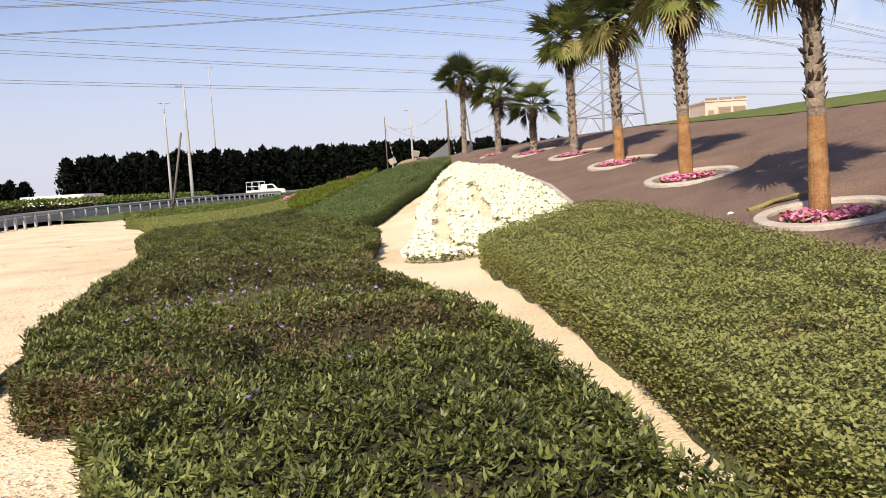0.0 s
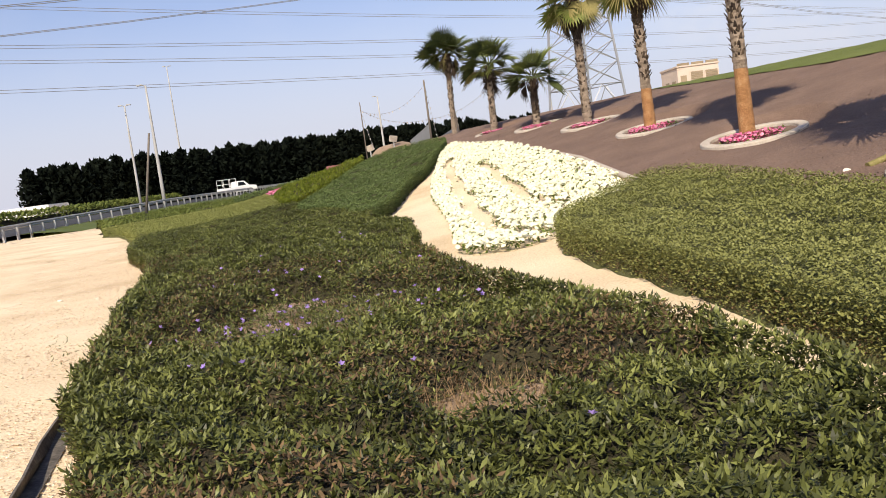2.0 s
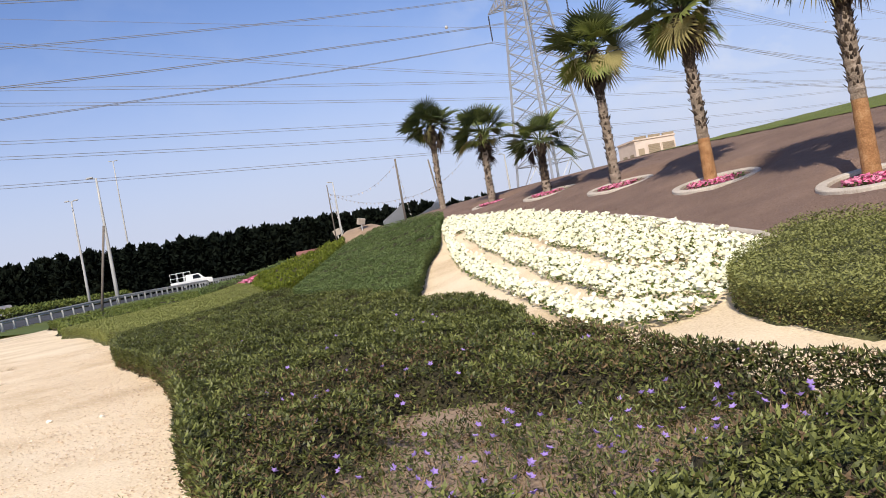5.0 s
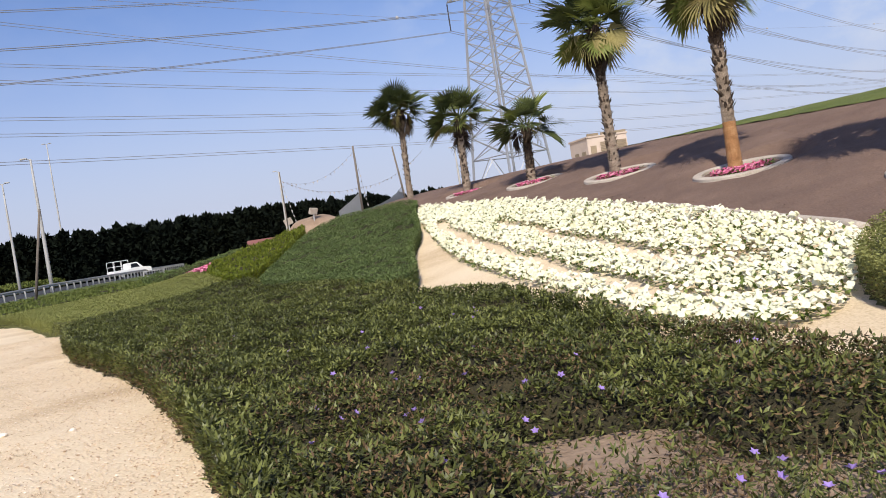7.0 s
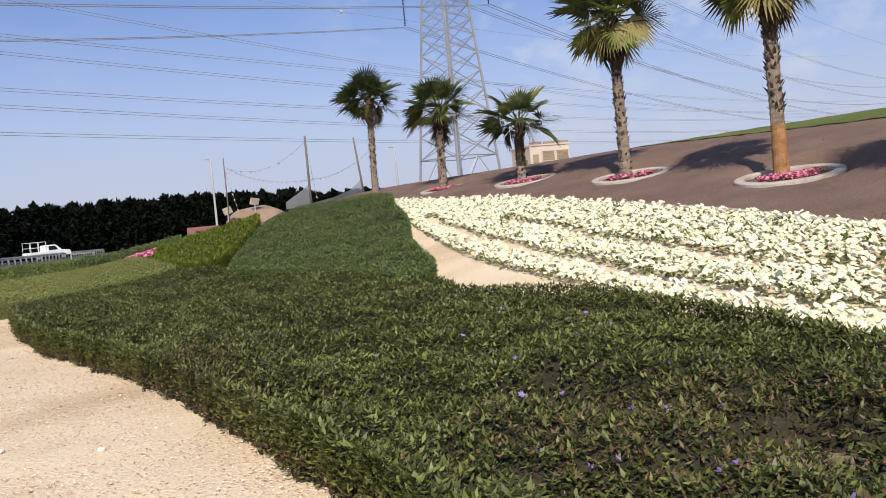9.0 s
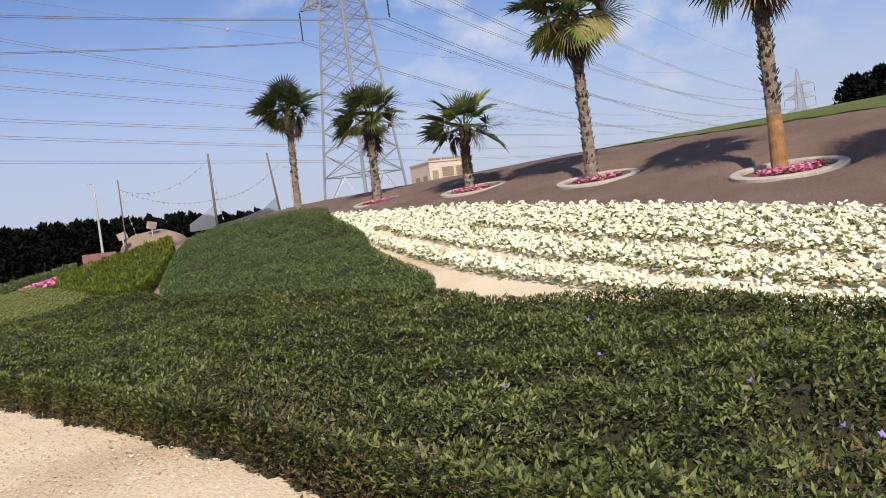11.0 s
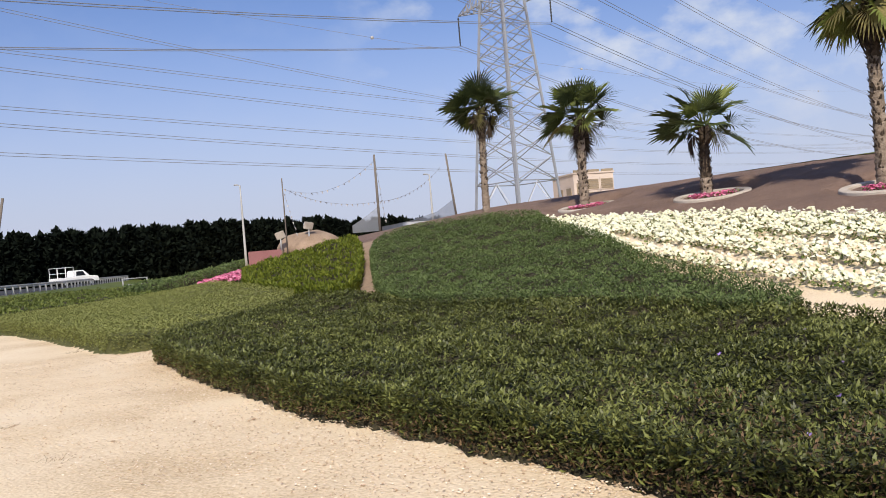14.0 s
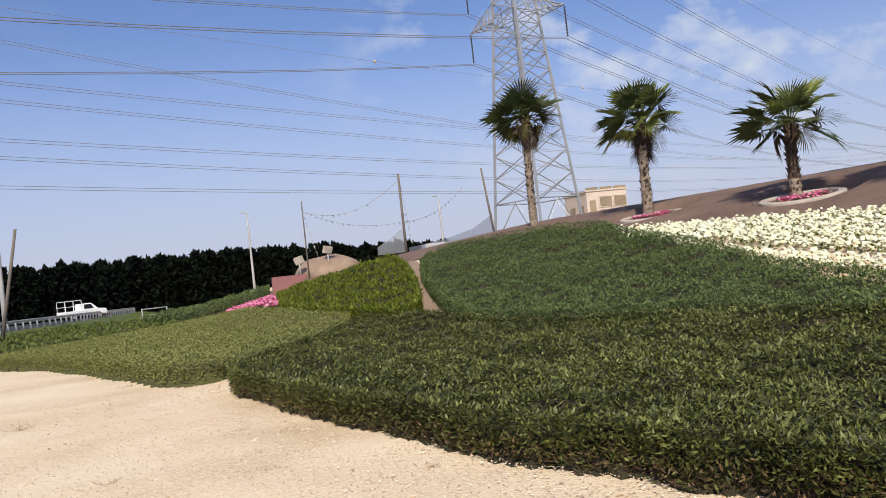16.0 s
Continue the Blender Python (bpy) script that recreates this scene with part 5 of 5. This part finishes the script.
# ---------------- vehicles ----------------
def car(x, y, z, turn, label, pickup=False):
    top = thing("pickup_truck" if pickup else "car", label, "vehicle", "", (x, y, z))
    top.rotation_euler.z = turn
    if pickup:
        side = [(-2.5, 0.45), (-2.5, 1.0), (-0.4, 1.0), (-0.4, 1.72), (0.75, 1.72), (1.35, 1.1), (2.4, 0.98), (2.5, 0.45)]
    else:
        side = [(-2.3, 0.35), (-2.35, 1.0), (-2.1, 1.6), (-1.6, 1.76), (0.4, 1.74), (1.15, 1.1), (2.15, 0.95), (2.3, 0.35)]
    bm = bmesh.new()
    lo = [bm.verts.new((px_, -0.85 if pz_ < 1.3 else -0.7, pz_)) for px_, pz_ in side]
    hi = [bm.verts.new((px_, 0.85 if pz_ < 1.3 else 0.7, pz_)) for px_, pz_ in side]
    bm.faces.new(lo[::-1])
    bm.faces.new(hi)
    for i in range(len(side)):
        j = (i + 1) % len(side)
        bm.faces.new((lo[i], lo[j], hi[j], hi[i]))
    bmesh.ops.recalc_face_normals(bm, faces=bm.faces[:])
    bmesh.ops.bevel(bm, geom=bm.edges[:], offset=0.05, segments=2, affect="EDGES")
    part("body", bm, M_WHITE, top)
    spans = ((-0.25, 0.65),) if pickup else ((-1.9, -0.9), (-0.8, 0.3))
    for sgn in (-1, 1):
        for x0, x1 in spans:
            bm = bmesh.new()
            y0 = sgn * 0.80
            vs = [bm.verts.new(c) for c in ((x0, sgn * 0.845, 1.12), (x1 + 0.25, sgn * 0.845, 1.12), (x1, sgn * 0.74, 1.6), (x0 + 0.1, sgn * 0.74, 1.6))]
            bm.faces.new(vs)
            bmesh.ops.solidify(bm, geom=bm.faces[:], thickness=0.03)
            part("window", bm, M_GLASS, top, "dark side window")
    for wx in (-1.5, 1.5):
        for sgn in (-1, 1):
            bm = bmesh.new()
            bmesh.ops.create_cone(bm, cap_ends=True, segments=20, radius1=0.34, radius2=0.34, depth=0.22, matrix=Matrix.Translation((wx, sgn * 0.8, 0.34)) @ Matrix.Rotation(math.pi / 2, 4, "X"))
            wh = part("wheel", bm, M_BLACK, top)
            bm = bmesh.new()
            bmesh.ops.create_cone(bm, cap_ends=True, segments=14, radius1=0.19, radius2=0.17, depth=0.03, matrix=Matrix.Translation((wx, sgn * 0.92, 0.34)) @ Matrix.Rotation(math.pi / 2, 4, "X"))
            part("rim", bm, M_STEEL, wh)
    if pickup:
        for px_ in (-2.4, -1.45, -0.5):
            part("cage_hoop", tube([(px_, -0.8, 1.0), (px_, -0.8, 2.1), (px_, 0.8, 2.1), (px_, 0.8, 1.0)], 0.03, 5), M_WHITE, top)
        for sgn in (-1, 1):
            for zz in (1.5, 2.1):
                part("cage_rail", tube([(-2.4, sgn * 0.8, zz), (-0.5, sgn * 0.8, zz)], 0.03, 5), M_WHITE, top)
    return top


car(-23.0, 118.0, float(road_z(118)) + 0.06, math.radians(38), "white pickup truck with a cage over its bed", True)
car(-22.9, 163.0, float(road_z(163)) + 0.06, math.radians(38), "white estate car driving on the far road")

# bent strip of dark plastic edging that crosses the gravel from the kerb to the hedge
bm = bmesh.new()
strip = [(-3.14, 5.55), (-3.27, 6.05), (-3.42, 6.75), (-3.58, 7.35), (-3.74, 7.95)]
rows_ = []
for k, (a, b) in enumerate(strip):
    lean = 0.05 + 0.03 * math.sin(k * 2.1)
    rows_.append([bm.verts.new(c) for c in ((a - 0.010, b, 0.18), (a - 0.010 + lean, b, 0.285 + 0.012 * math.sin(k * 1.7)), (a + 0.004 + lean, b, 0.285 + 0.012 * math.sin(k * 1.7)), (a + 0.05, b, 0.215), (a + 0.13, b + 0.02, 0.205), (a + 0.13, b + 0.02, 0.18))])
for a, b in zip(rows_, rows_[1:]):
    for q in range(6):
        bm.faces.new((a[q], b[q], b[(q + 1) % 6], a[(q + 1) % 6]))
bm.faces.new(rows_[0])
bm.faces.new(rows_[-1][::-1])
bmesh.ops.recalc_face_normals(bm, faces=bm.faces[:])
tagged(part("edging_strip", bm, M_EDGING), "bent dusty dark plastic edging strip in the gravel", "edging")
# fallen dry frond and stones on the mulch
fr = tagged(part("fallen_frond", tube([(4.2, 12.0, 0.80), (4.6, 12.1, 0.92), (5.1, 12.05, 1.03), (5.5, 12.2, 1.10)], [0.05, 0.03, 0.02, 0.01], 6), M_FROND_OLD), "dry fallen palm stalk on the mulch", "palm stalk")
for sx, sy, sr in ((4.0, 12.1, 0.06), (-0.75, 8.55, 0.03), (-5.9, 14.9, 0.03), (-6.6, 15.3, 0.04)):
    bm = bmesh.new()
    bmesh.ops.create_icosphere(bm, subdivisions=2, radius=sr)
    for v in bm.verts:
        v.co *= RNG.uniform(0.8, 1.15)
        v.co.z *= 0.6
    ob = tagged(part("stone", bm, M_PEBBLE), "small pale stone lying on the ground", "stone", "loose stones")
    ob.location = (sx, sy, float(land(np.array(sx), np.array(sy))) + sr * 0.4)


# tufts of dry weed on the gravel
def weed(x, y, size, seed):
    r = np.random.default_rng(seed)
    n = 45
    px_, py_ = x + r.normal(0, size * 0.5, n), y + r.normal(0, size * 0.35, n)
    me = scatter("dry_weed", blade, np.stack([px_, py_, land(px_, py_) - 0.005], 1), r.uniform(0, 6.28, n), r.uniform(0.0, 0.7, n), r.uniform(-1, 1, n), r.uniform(0.5, 1.2, n) * size, M_DRY)
    return tagged(part("dry_weed", me), "small flattened tuft of dry weed on gravel", "weed", "weeds on the gravel")


for k, (wx, wy, ws) in enumerate(((-9.9, 22.5, 0.14), (-9.2, 20.6, 0.12), (-11.4, 27.0, 0.18), (-7.7, 21.3, 0.06), (-8.9, 24.3, 0.08), (-10.6, 31.0, 0.15), (-6.6, 12.2, 0.08), (-6.1, 14.2, 0.06), (-9.0, 25.6, 0.07), (-7.9, 18.4, 0.09), (-5.6, 12.7, 0.05))):
    weed(wx, wy, ws, 50 + k)

# small metal frame standing among the roadside shrubs
frame_at = (-12.6, 62.0, float(land(np.array(-12.6), np.array(62.0))))
rack = thing("metal_frame", "small pale metal frame standing among the shrubs", "frame", "", frame_at)
for fx in (0.0, 1.2):
    part("upright", tube([(fx, 0, 0), (fx, 0, 1.15)], 0.03, 6), M_RAIL, rack)
for fz in (0.8, 1.12):
    part("rail", tube([(0, 0, fz), (1.2, 0, fz)], 0.03, 6), M_RAIL, rack)

# flush concrete kerb along the open edge of the gravel
bm = bmesh.new()
box(bm, -0.11, 0, 0, 0.11, 33.0, 0.05, 0.012)
kerb = tagged(part("gravel_kerb", bm, M_CONCRETE), "low worn pale concrete kerb edging the gravel", "kerb", kind="structure")
kerb.location = (0.46, -1.0, 0.19)
kerb.rotation_euler = (0, 0, math.atan2(13.3, 23.5))
